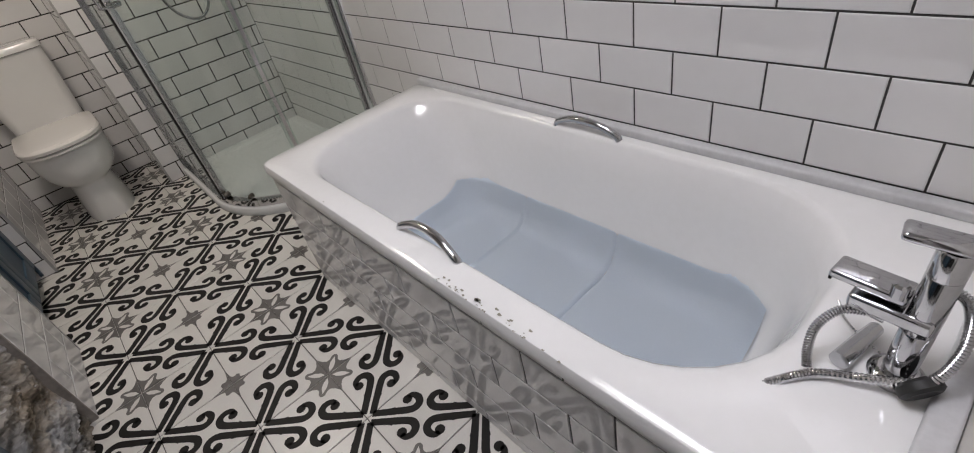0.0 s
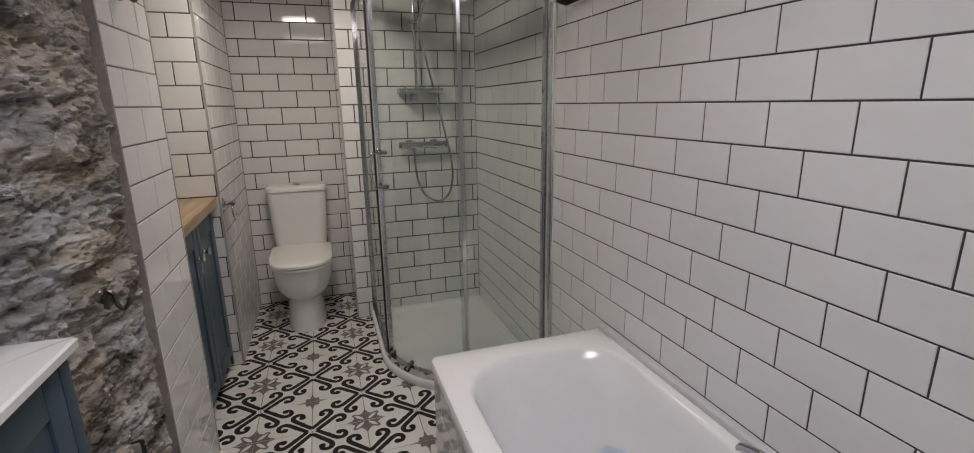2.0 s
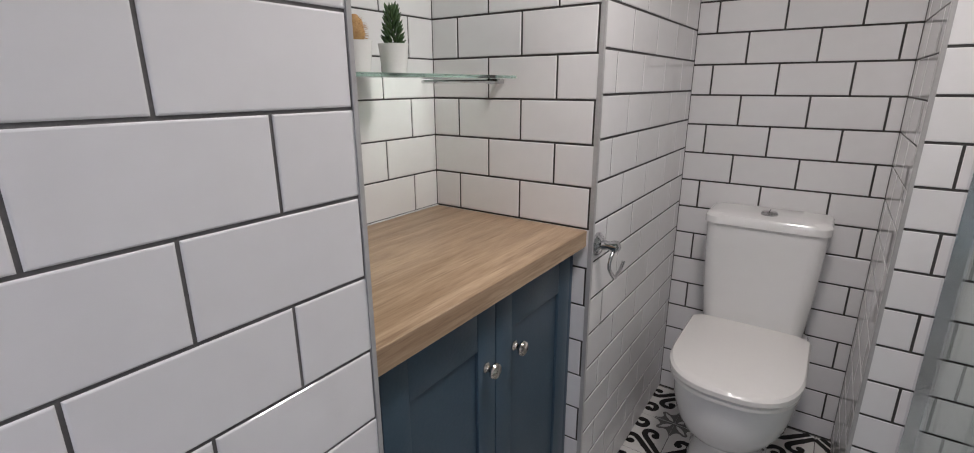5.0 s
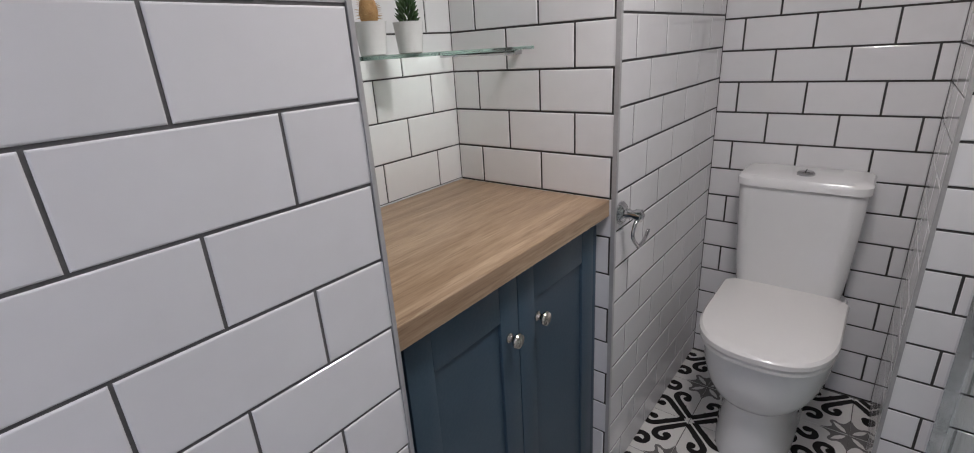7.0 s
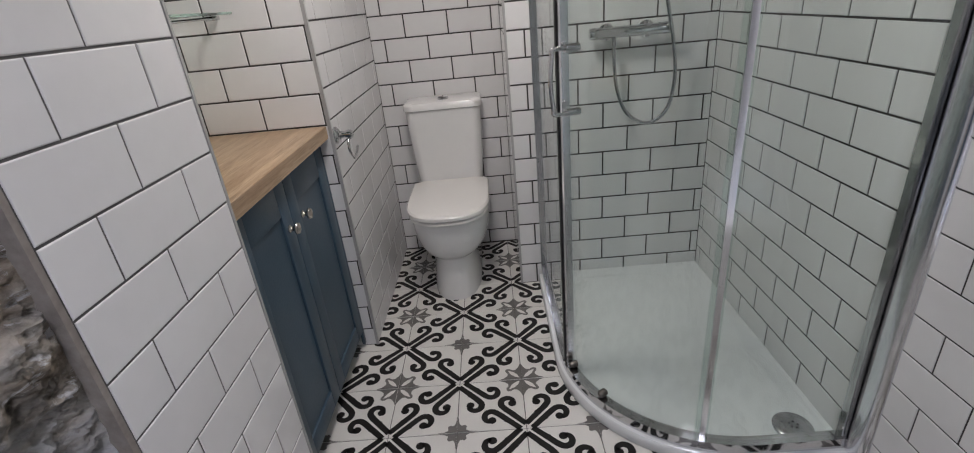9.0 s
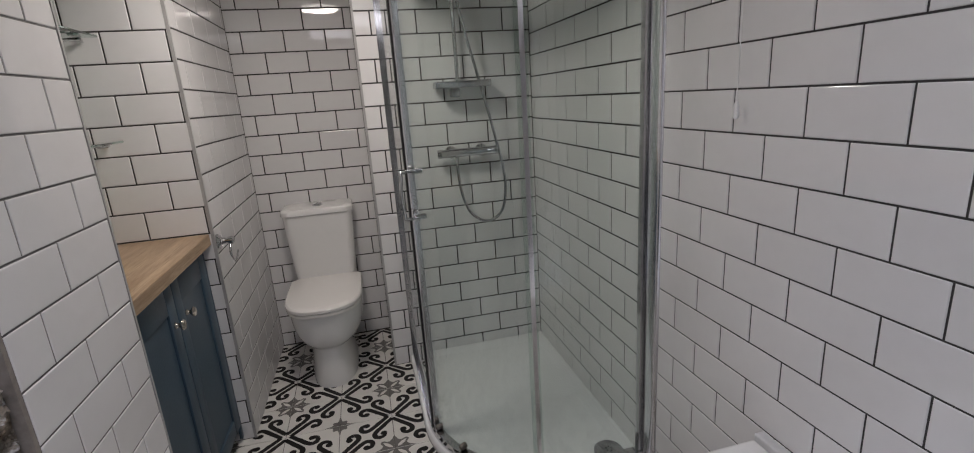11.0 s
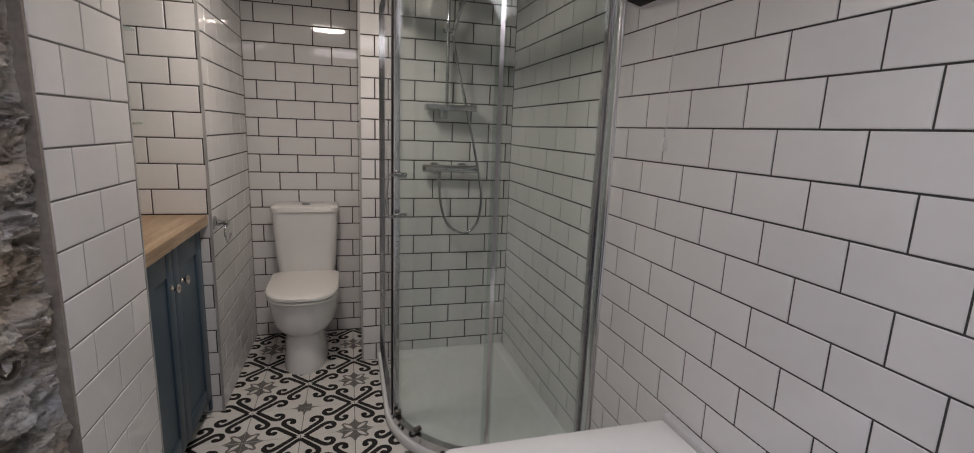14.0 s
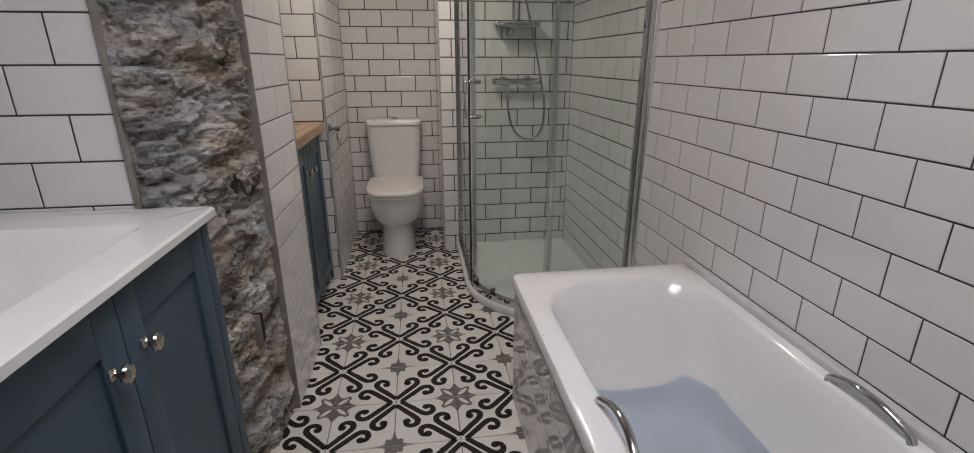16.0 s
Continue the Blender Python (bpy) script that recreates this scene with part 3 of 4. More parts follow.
# ---- bath ----
# rings of the tub's inside, from the rim down: height, outline and corner radii
TUB = [(0.0, 0.511, (0.318, 0.872, 0.092, 1.474), (0.17, 0.19, 0.22, 0.22)), (0.0, 0.508, (0.325, 0.866, 0.099, 1.467), (0.17, 0.19, 0.22, 0.22)),
       (0, 0.498, (0.333, 0.860, 0.108, 1.456), (0.17, 0.19, 0.22, 0.22)), (0, 0.44, (0.345, 0.850, 0.125, 1.415), (0.17, 0.19, 0.21, 0.21)),
       (0, 0.34, (0.360, 0.840, 0.150, 1.365), (0.16, 0.18, 0.20, 0.20)), (0, 0.25, (0.374, 0.830, 0.172, 1.310), (0.15, 0.16, 0.18, 0.18)),
       (0, 0.19, (0.394, 0.810, 0.200, 1.262), (0.14, 0.15, 0.17, 0.17)), (0, 0.15, (0.425, 0.782, 0.235, 1.222), (0.12, 0.13, 0.15, 0.15)),
       (0, 0.132, (0.470, 0.740, 0.285, 1.170), (0.10, 0.10, 0.12, 0.12)), (0, 0.128, (0.53, 0.68, 0.36, 1.09), (0.06, 0.06, 0.06, 0.06))]


def tub_height(x, y):
    """The height of the tub's inside over a place."""
    def inside(b, r):
        cx, cy = (b[0] + b[1]) / 2, (b[2] + b[3]) / 2
        rad = r[(0 if x > cx else 1) if y > cy else (3 if x > cx else 2)]
        qx, qy = abs(x - cx) - (b[1] - b[0]) / 2 + rad, abs(y - cy) - (b[3] - b[2]) / 2 + rad
        return math.hypot(max(qx, 0), max(qy, 0)) + min(max(qx, qy), 0) - rad

    low = TUB[-1][1]
    for (_, z1, b1, r1), (_, z0, b0, r0) in zip(TUB, TUB[1:]):
        d1, d0 = inside(b1, r1), inside(b0, r0)
        if d0 > 0:
            f = min(max(d0 / max(d0 - d1, 1e-6), 0), 1)
            low = max(low, z0 + (z1 - z0) * f)
    return low


def make_bath():
    bath = thing("bathtub", (0.6, 0.73, 0), "white enamelled bathtub with chipped rim against the tiled wall", "bathtub")
    x0, x1, y0, y1 = 0.256, 0.918, YE + 0.004, 1.570
    rings = [rounded(x0 + 0.02, x1, y0, y1 - 0.02, 0.02, 0.472), rounded(x0, x1, y0, y1, 0.026, 0.474), rounded(x0 - 0.001, x1, y0, y1 + 0.001, 0.028, 0.494),
             rounded(x0 + 0.004, x1, y0, y1 - 0.004, 0.028, 0.506), rounded(x0 + 0.014, x1 - 0.002, y0, y1 - 0.014, 0.028, 0.511)]
    rings += [rounded(*b, r, z) for _, z, b, r in TUB]
    bm = loft(bmesh.new(), rings, False, True)
    tub = part("tub", bm, ENAMEL, bath)
    chips = random.Random(5)
    for k in range(44):
        y = chips.choice((chips.gauss(0.60, 0.05), chips.gauss(0.47, 0.07), chips.gauss(0.53, 0.12), chips.uniform(0.35, 1.3)))
        big = chips.random() < 0.16
        x, r = 0.2585 + abs(chips.gauss(0, 0.004)) + (0.010 if big else 0), chips.uniform(0.0010, 0.0026) if not big else chips.uniform(0.003, 0.0055)
        b = bmesh.new()
        zc = 0.5116 if x > 0.2665 else 0.5110 - 0.0045 * (0.2665 - x) / 0.008
        b.faces.new([b.verts.new((x + r * chips.uniform(0.4, 1.0) * math.cos(a), y + 1.8 * r * chips.uniform(0.4, 1.0) * math.sin(a), zc)) for a in (2 * math.pi * i / 9 for i in range(9))])
        part("chip", b, CHIP, tub, "grey chipped enamel")
    for x, side in ((0.318, 1), (0.874, -1)):
        pts = smooth_path([(x, 0.868, 0.506), (x, 0.858, 0.520), (x + side * 0.006, 0.81, 0.540), (x + side * 0.008, 0.765, 0.545), (x + side * 0.006, 0.72, 0.540), (x, 0.672, 0.520), (x, 0.662, 0.506)], 6)
        part("grab_handle", tube(bmesh.new(), pts, 0.0095, 14), CHROME, bath, "curved chrome grab handle")
    return bath


bath = make_bath()
bath_panel = tagged(link_mesh("bath_panel", box(boxed(0.268, 0.288, YE, 1.562, 0, 0.476), 0.288, 0.918, 1.542, 1.562, 0, 0.476), GROUT), "white tiled side of the boxed-in bath", "bath panel", kind="structure")
seal = tagged(link_mesh("trim_bath_seal", boxed(0.893, XR - 0.003, YE + 0.03, 1.562, 0.509, 0.532, 0.006, 3), SILICONE, True), "white plastic sealing strip along the bath rim", "trim", kind="structure")
part("end_strip", boxed(0.262, 0.893, YE + 0.001, YE + 0.036, 0.509, 0.530, 0.006, 3), SILICONE, seal)

# ---- bath mat: foam sheet folded in three, lying in the tub and climbing its wall side ----
def make_mat():
    nx, ny, rings = 36, 180, []
    for j in range(ny + 1):
        y = 0.222 + 1.05 * j / ny
        wide = max(w for w in (k * 0.002 for k in range(150, 215)) if w <= 0.302 or tub_height(0.395 + w, y) < 0.238)
        row = []
        for i in range(nx + 1):
            f = i / nx
            x = 0.395 + wide * f
            z = sum(max(tub_height(x + a * 0.012, y + b * 0.02), 0.136) for a in (-1, 0, 1) for b in (-1, 0, 1)) / 9
            z = max(z, tub_height(x, y)) + 0.010
            for seam in (0.40, 0.73):
                z -= 0.011 * max(0, 1 - abs(j / ny - seam) / 0.0075)
            z += 0.0015 * noise.noise(Vector((x * 9, y * 7, 0)))
            row.append((x, y, z))
        rings.append(row)
    bm = loft(bmesh.new(), rings, closed=False)
    bmesh.ops.solidify(bm, geom=bm.faces, thickness=-0.006)
    return tagged(link_mesh("bath_mat", bm, MAT_BLUE, True), "pale blue foam mat with two folds lying in the bath", "bath mat")


make_mat()


# ---- bath mixer tap ----
def make_tap():
    x, y = 0.513, -0.010
    tap = thing("bath_tap", (x, y, 0.511), "chrome lever bath mixer tap with a coiled shower hose", "tap")
    part("base", lathe(bmesh.new(), [(0.032, 0), (0.032, 0.004), (0.027, 0.010), (0.022, 0.014)], pose(x, y, 0.511)), CHROME, tap)
    part("column", lathe(bmesh.new(), [(0.0175, 0.01), (0.0175, 0.088), (0.0165, 0.090), (0.0175, 0.092), (0.0175, 0.178), (0.0165, 0.180), (0.0175, 0.182), (0.0175, 0.214), (0.015, 0.219), (0.009, 0.220)], pose(x, y, 0.511)), CHROME, tap)
    body = boxed(-0.022, 0.022, -0.018, 0.070, -0.011, 0.011, 0.005, 3)
    bmesh.ops.transform(body, matrix=pose(x + 0.002, y + 0.004, 0.620, 0, 0, -4), verts=body.verts)
    part("body", body, CHROME, tap)
    spout = boxed(-0.019, 0.019, 0.0, 0.083, -0.007, 0.007, 0.004, 3)
    for v in spout.verts:
        v.co.z -= 0.9 * v.co.y ** 2
    bmesh.ops.transform(spout, matrix=pose(x + 0.004, y + 0.018, 0.645, 4, 0, -6), verts=spout.verts)
    spout = part("spout", spout, CHROME, tap)
    part("outlet_slot", boxed(x - 0.006, x + 0.022, y + 0.098, y + 0.1015, 0.6355, 0.641), DARK, spout)
    lever = boxed(-0.016, 0.016, -0.05, 0.052, -0.006, 0.006, 0.005, 3)
    bmesh.ops.transform(lever, matrix=pose(x - 0.002, y - 0.002, 0.738, 5, 0, 8), verts=lever.verts)
    part("lever", lever, CHROME, tap)
    part("diverter_knob", lathe(bmesh.new(), [(0.009, 0), (0.009, 0.017), (0.006, 0.020)], pose(x - 0.008, y + 0.030, 0.648)), CHROME, tap)
    part("hose_nut", lathe(bmesh.new(), [(0.009, 0), (0.009, 0.018), (0.007, 0.022)], pose(x, y + 0.032, 0.602, -80)), CHROME, tap)
    pts = smooth_path([(x + 0.008, y + 0.012, 0.655), (x + 0.014, y - 0.020, 0.660), (x + 0.006, y - 0.037, 0.636), (x - 0.012, y - 0.042, 0.595), (x - 0.030, y - 0.028, 0.555), (x - 0.040, y + 0.018, 0.530), (x - 0.062, y + 0.072, 0.520), (x - 0.095, y + 0.105, 0.513), (x - 0.118, y + 0.132, 0.488), (x - 0.132, y + 0.160, 0.42), (x - 0.135, y + 0.20, 0.28)], 22)
    part("hose", tube(bmesh.new(), pts, 0.0070, 10, 0.0013), CHROME, tap, "ribbed chrome shower hose")
    pts = smooth_path([(x, y + 0.05, 0.601), (x - 0.008, y + 0.078, 0.592), (x - 0.028, y + 0.094, 0.568), (x - 0.046, y + 0.093, 0.540), (x - 0.058, y + 0.086, 0.520)], 18)
    part("hose", tube(bmesh.new(), pts, 0.0068, 10, 0.0013), CHROME, tap, "ribbed chrome shower hose")
    part("handset", tube(bmesh.new(), [(x + 0.055, y + 0.040, 0.524), (x + 0.02, y + 0.048, 0.524), (x - 0.03, y + 0.058, 0.525)], [0.010, 0.012, 0.013], 12), CHROME, tap)
    return tap


make_tap()
plug = thing("bath_plug", (0.515, -0.028, 0.511), "black rubber bath plug on a bead chain", "plug")
part("stopper", lathe(bmesh.new(), [(0.020, 0), (0.025, 0.004), (0.025, 0.014), (0.021, 0.018)], pose(0.478, -0.042, 0.536, 72, 0, 140)), BLACK_SEAL, plug)
chain_pts = smooth_path([(0.484, -0.034, 0.545), (0.545, 0.035, 0.517), (0.575, 0.07, 0.515), (0.60, 0.085, 0.517)], 10)
ch = bmesh.new()
for q in chain_pts:
    bmesh.ops.create_icosphere(ch, subdivisions=1, radius=0.0023, matrix=Matrix.Translation(q))
part("chain", ch, CHROME, plug)


# ---- shower enclosure ----
TX, TY, TR = 0.185, 2.055, 0.50


def quadrant(off, z, x1=XR - 0.003, y1=YS - 0.003, n=28):
    """The tray's outline, moved in by off: square corners at the walls, one large round corner."""
    x0, y0, r = TX + off, TY + off, TR - off
    out = [Vector((x1, y1, z)), Vector((x0, y1, z))]
    for i in range(n + 1):
        a = math.pi + math.pi / 2 * i / n
        out.append(Vector((x0 + r + r * math.cos(a), y0 + r + r * math.sin(a), z)))
    out.append(Vector((x1, y0, z)))
    return out


def make_tray():
    tray = thing("shower_tray", (0.6, 2.6, 0), "low white quadrant shower tray with a round waste", "shower tray")
    x1, y1 = XR - 0.003, YS - 0.003
    rings = [quadrant(0.004, 0.0), quadrant(0.0, 0.006), quadrant(0.0, 0.034), quadrant(0.005, 0.042), quadrant(0.06, 0.045), quadrant(0.066, 0.043, x1 - 0.03, y1 - 0.03), quadrant(0.070, 0.030, x1 - 0.045, y1 - 0.045), quadrant(0.078, 0.026, x1 - 0.06, y1 - 0.06)]
    part("basin", loft(bmesh.new(), rings, False, True), TRAY, tray)
    part("waste_cover", lathe(bmesh.new(), [(0.056, 0.026), (0.056, 0.031), (0.050, 0.036), (0.0, 0.038)], pose(0.832, 2.165, 0)), BRUSHED, tray, "round brushed metal waste cover")
    for k in range(5):
        a = 2 * math.pi * k / 5
        # black discs paint the shade of the cover's holes
        part("hole", lathe(bmesh.new(), [(0.003, 0), (0.003, 0.001)], pose(0.832 + 0.012 * math.cos(a), 2.165 + 0.012 * math.sin(a), 0.0375), 8), DARK, tray)
    return tray


make_tray()


def track(off):
    """The enclosure's line on the tray, from the far wall round to the bath wall, with its length."""
    pts = quadrant(off, 0, n=40)[1:]
    lens = [0.0]
    for a, b in zip(pts, pts[1:]):
        lens.append(lens[-1] + (b - a).length)
    return pts, lens


def track_at(s, off):
    pts, lens = track(off)
    for i in range(len(pts) - 1):
        if s <= lens[i + 1] or i == len(pts) - 2:
            f = (s - lens[i]) / (lens[i + 1] - lens[i])
            d = (pts[i + 1] - pts[i]).normalized()
            return pts[i].lerp(pts[i + 1], f), d, Vector((d.y, -d.x, 0))


def run(s0, s1, off, z0, z1, inner, outer, n=36):
    """A bent bar or pane along the enclosure from s0 to s1, between z0 and z1, and from inner to outer across."""
    rings = []
    for k in range(n + 1):
        p, d, side = track_at(s0 + (s1 - s0) * k / n, off)
        rings.append([p + side * inner + Vector((0, 0, z0)), p + side * outer + Vector((0, 0, z0)), p + side * outer + Vector((0, 0, z1)), p + side * inner + Vector((0, 0, z1))])
    return loft(bmesh.new(), rings, True, True)


def make_enclosure():
    enc = thing("shower_enclosure", (0.3, 2.4, 0.045), "curved glass shower enclosure with chrome frame and sliding door", "shower enclosure")
    off, total = 0.030, track(0.030)[1][-1]
    door0, door1 = 0.655, 1.17
    for z0, z1, name in ((0.045, 0.078, "bottom_rail"), (1.875, 1.928, "top_rail")):
        part(name, run(0.0, total, off, z0, z1, -0.016, 0.016, 70), CHROME, enc, "curved chrome rail")
    for s0, s1, name in ((0.004, door0 + 0.02, "fixed_pane"), (door1 - 0.02, total - 0.012, "fixed_pane")):
        p = part(name, run(s0, s1, off, 0.07, 1.89, -0.003, 0.003, 30), GLASS, enc, "clear greenish glass pane")
        p.visible_shadow = False
    door = part("sliding_door", run(door0, door1, off + 0.012, 0.082, 1.88, -0.003, 0.003, 40), GLASS, enc, "curved clear glass sliding door")
    door.visible_shadow = False
    for s, w, t, mt in ((door0 - 0.006, 0.006, 0.015, BLACK_SEAL), (door0 + 0.014, 0.012, 0.011, SATIN), (door1 - 0.004, 0.007, 0.007, SATIN)):
        part("upright", run(s - w, s + w, off + 0.004, 0.07, 1.89, -t, t, 3), mt, enc, "black door seal" if mt is BLACK_SEAL else "slim aluminium upright")
    for s0, s1, t, mt in ((0.0, 0.028, 0.017, PALE_METAL), (total - 0.022, total, 0.011, CHROME)):
        part("wall_post", run(s0, s1, off, 0.045, 1.925, -t, t, 2), mt, enc, "pale aluminium wall post")
    prof = [(XR - 0.0015 - 0.017 * math.sin(math.pi * k / 16) ** 0.8, 2.072 - 0.034 * (1 - math.cos(math.pi * k / 16))) for k in range(17)]
    part("wall_channel", loft(bmesh.new(), [[Vector((x, y, z)) for x, y in prof] for z in (0.046, 1.926)], True, True), SATIN, enc, "satin silver half-round wall channel")
    for s in (door0 + 0.05, door0 + 0.21):
        for z in (0.092, 1.862):
            p, d, side = track_at(s, off)
            yaw = math.degrees(math.atan2(side.y, side.x))
            part("roller", lathe(bmesh.new(), [(0.012, -0.014), (0.012, 0.004), (0.008, 0.012), (0.003, 0.014)], Matrix.Translation(p + Vector((0, 0, z))) @ pose(0, 0, 0, 0, 90, yaw), 14), TARNISH, enc, "dark metal door roller")
    p, d, side = track_at(door0 + 0.075, off)
    out = -side if side.dot(Vector((-1, -1, 0))) < 0 else side
    pts = [p + Vector((0, 0, 1.118)), p + out * 0.050 + Vector((0, 0, 1.118)), p + out * 0.054 + Vector((0, 0, 1.10)), p + out * 0.060 + Vector((0, 0, 1.04)), p + out * 0.054 + Vector((0, 0, 0.975)), p + out * 0.050 + Vector((0, 0, 0.957)), p + Vector((0, 0, 0.957))]
    h = part("door_handle", tube(bmesh.new(), smooth_path(pts, 6), 0.0062, 12), CHROME, enc, "bowed chrome door handle")
    for z in (1.118, 0.957):
        part("boss", tube(bmesh.new(), [p - out * 0.022 + Vector((0, 0, z)), p + out * 0.018 + Vector((0, 0, z))], 0.0105, 14), CHROME, h)
    return enc


make_enclosure()


def make_shower():
    sh = thing("shower_mixer", (0.57, YS, 1.09), "chrome bar shower mixer with riser rail and hose", "shower")
    y = YS - 0.055
    part("valve_bar", tube(bmesh.new(), [(0.418, y, 1.092), (0.436, y, 1.092), (0.44, y, 1.092), (0.70, y, 1.092), (0.704, y, 1.092), (0.722, y, 1.092)], [0.019, 0.023, 0.0205, 0.0205, 0.023, 0.019], 20), CHROME, sh)
    for x in (0.492, 0.645):
        part("flange", lathe(bmesh.new(), [(0.031, 0), (0.031, 0.006), (0.018, 0.012), (0.018, 0.05)], pose(x, YS - 0.002, 1.092, 90)), CHROME, sh)
    part("riser", tube(bmesh.new(), [(0.545, y + 0.012, 1.40), (0.545, y + 0.012, 2.0)], 0.0095, 14), CHROME, sh)
    for z in (1.43, 1.985):
        part("wall_bracket", boxed(0.534, 0.556, y, YS - 0.002, z - 0.014, z + 0.014, 0.004), CHROME, sh)
    part("slider", boxed(0.518, 0.582, y - 0.010, y + 0.026, 1.782, 1.806, 0.006), CHROME, sh)
    part("slider_clip", tube(bmesh.new(), [(0.572, y - 0.004, 1.80), (0.582, y - 0.022, 1.832)], 0.012, 12), CHROME, sh)
    part("handset", tube(bmesh.new(), smooth_path([(0.568, y - 0.004, 1.78), (0.580, y - 0.02, 1.83), (0.598, y - 0.045, 1.90), (0.612, y - 0.058, 1.935)], 5), 0.011, 14), CHROME, sh)
    part("spray_head", lathe(bmesh.new(), [(0.020, 0), (0.043, 0.006), (0.045, 0.014), (0.038, 0.017), (0.0, 0.017)], pose(0.600, y - 0.050, 1.945, 0, 114, 12)), CHROME, sh)
    tray = boxed(0.430, 0.690, YS - 0.12, YS - 0.02, 1.394, 1.424, 0.004)
    part("shelf", tray, BRUSHED, sh, "chrome soap shelf")
    part("shelf_hook", boxed(0.505, 0.545, YS - 0.09, YS - 0.03, 1.352, 1.392, 0.006), BRUSHED, sh)
    pts = smooth_path([(0.566, y - 0.004, 1.77), (0.60, y - 0.012, 1.60), (0.645, y - 0.03, 1.40), (0.69, y - 0.035, 1.20), (0.728, y - 0.035, 1.02), (0.738, y - 0.03, 0.90), (0.715, y - 0.025, 0.79), (0.645, y - 0.02, 0.742), (0.565, y - 0.015, 0.785), (0.525, y - 0.005, 0.88), (0.512, y, 1.0), (0.512, y, 1.075)], 30)
    part("hose", tube(bmesh.new(), pts, 0.0078, 10, 0.001), BRUSHED, sh, "ribbed metal shower hose")
    return sh


make_shower()


# ---- toilet ----
def dee(x0, x1, yb, yf, z, n=22, sq=2.6):
    """A seat outline: square at the back, a full curve at the front."""
    cx, hw, ym = (x0 + x1) / 2, (x1 - x0) / 2, yf + (yb - yf) * 0.52
    out = [Vector((x1 - 0.02, yb, z)), Vector((x0 + 0.02, yb, z)), Vector((x0, yb - 0.02, z))]
    for i in range(n + 1):
        a = math.pi + math.pi * i / n
        c, s = math.cos(a), math.sin(a)
        out.append(Vector((cx + hw * math.copysign(abs(c) ** (2 / sq), c), ym + (ym - yf) * math.copysign(abs(s) ** (2 / sq), s), z)))
    out.append(Vector((x1, yb - 0.02, z)))
    return out


def make_toilet():
    wc = thing("toilet", (-0.20, 3.35, 0), "white close-coupled toilet with a closed slow seat", "toilet")
    cx = -0.203
    b = [(0.118, 3.60, 3.035, 0.0), (0.118, 3.60, 3.035, 0.02), (0.116, 3.60, 3.035, 0.03), (0.108, 3.60, 3.045, 0.12), (0.105, 3.60, 3.052, 0.195), (0.108, 3.60, 3.050, 0.203), (0.130, 3.60, 3.035, 0.216), (0.152, 3.60, 3.018, 0.237), (0.168, 3.60, 3.005, 0.27), (0.178, 3.60, 2.998, 0.315), (0.181, 3.60, 2.995, 0.35), (0.180, 3.60, 2.995, 0.385), (0.174, 3.60, 3.0, 0.398)]
    b = [(max(w if z > 0.02 else 0.117, 0), yb, yf, z) for w, yb, yf, z in b]
    part("pan", loft(bmesh.new(), [dee(cx - w, cx + w, yb, yf, z) for w, yb, yf, z in b], True, True), CERAMIC, wc)
    part("seat", loft(bmesh.new(), [dee(cx - w, cx + w, 3.44, yf, z) for w, yf, z in ((0.176, 2.99, 0.400), (0.184, 2.976, 0.404), (0.184, 2.976, 0.414), (0.180, 2.981, 0.418))], True, True), SEAT_PLASTIC, wc)
    part("lid", loft(bmesh.new(), [dee(cx - w, cx + w, 3.445, yf, z) for w, yf, z in ((0.180, 2.980, 0.420), (0.187, 2.972, 0.424), (0.187, 2.972, 0.438), (0.181, 2.980, 0.446), (0.16, 3.005, 0.449), (0.10, 3.08, 0.451))], True, True), SEAT_PLASTIC, wc)
    rings = []
    for z, w, yf, r in ((0.400, 0.150, 3.452, 0.035), (0.42, 0.158, 3.446, 0.04), (0.55, 0.168, 3.432, 0.045), (0.70, 0.176, 3.424, 0.045), (0.800, 0.179, 3.420, 0.045)):
        rings.append(rounded(cx - w, cx + w, yf, 3.60, (0.008, 0.008, r, r), z))
    part("cistern", loft(bmesh.new(), rings, True, True), CERAMIC, wc)
    lid = [rounded(cx - w, cx + w, yf, 3.603, (0.008, 0.008, 0.05, 0.05), z) for z, w, yf in ((0.801, 0.176, 3.422), (0.803, 0.186, 3.412), (0.826, 0.186, 3.412), (0.834, 0.180, 3.418), (0.838, 0.16, 3.44), (0.839, 0.10, 3.50))]
    lid = part("cistern_lid", loft(bmesh.new(), lid, True, True), CERAMIC, wc)
    part("flush_button", lathe(bmesh.new(), [(0.026, 0), (0.026, 0.006), (0.021, 0.012), (0, 0.014)], pose(cx + 0.004, 3.49, 0.838)), CHROME, lid, "chrome dual flush button")
    part("button_split", boxed(cx + 0.003, cx + 0.005, 3.470, 3.510, 0.8505, 0.8528), DARK, lid)
    return wc


make_toilet()


# ---- cabinets ----
def knob(parent, x, y, z, m=NICKEL):
    part("knob", lathe(bmesh.new(), [(0.011, 0.0), (0.011, 0.003), (0.0075, 0.006), (0.0065, 0.011), (0.010, 0.016), (0.0155, 0.019), (0.0170, 0.0235), (0.0150, 0.0275), (0, 0.030)], pose(x, y, z, 0, 90), 22), m, parent, "polished nickel knob")


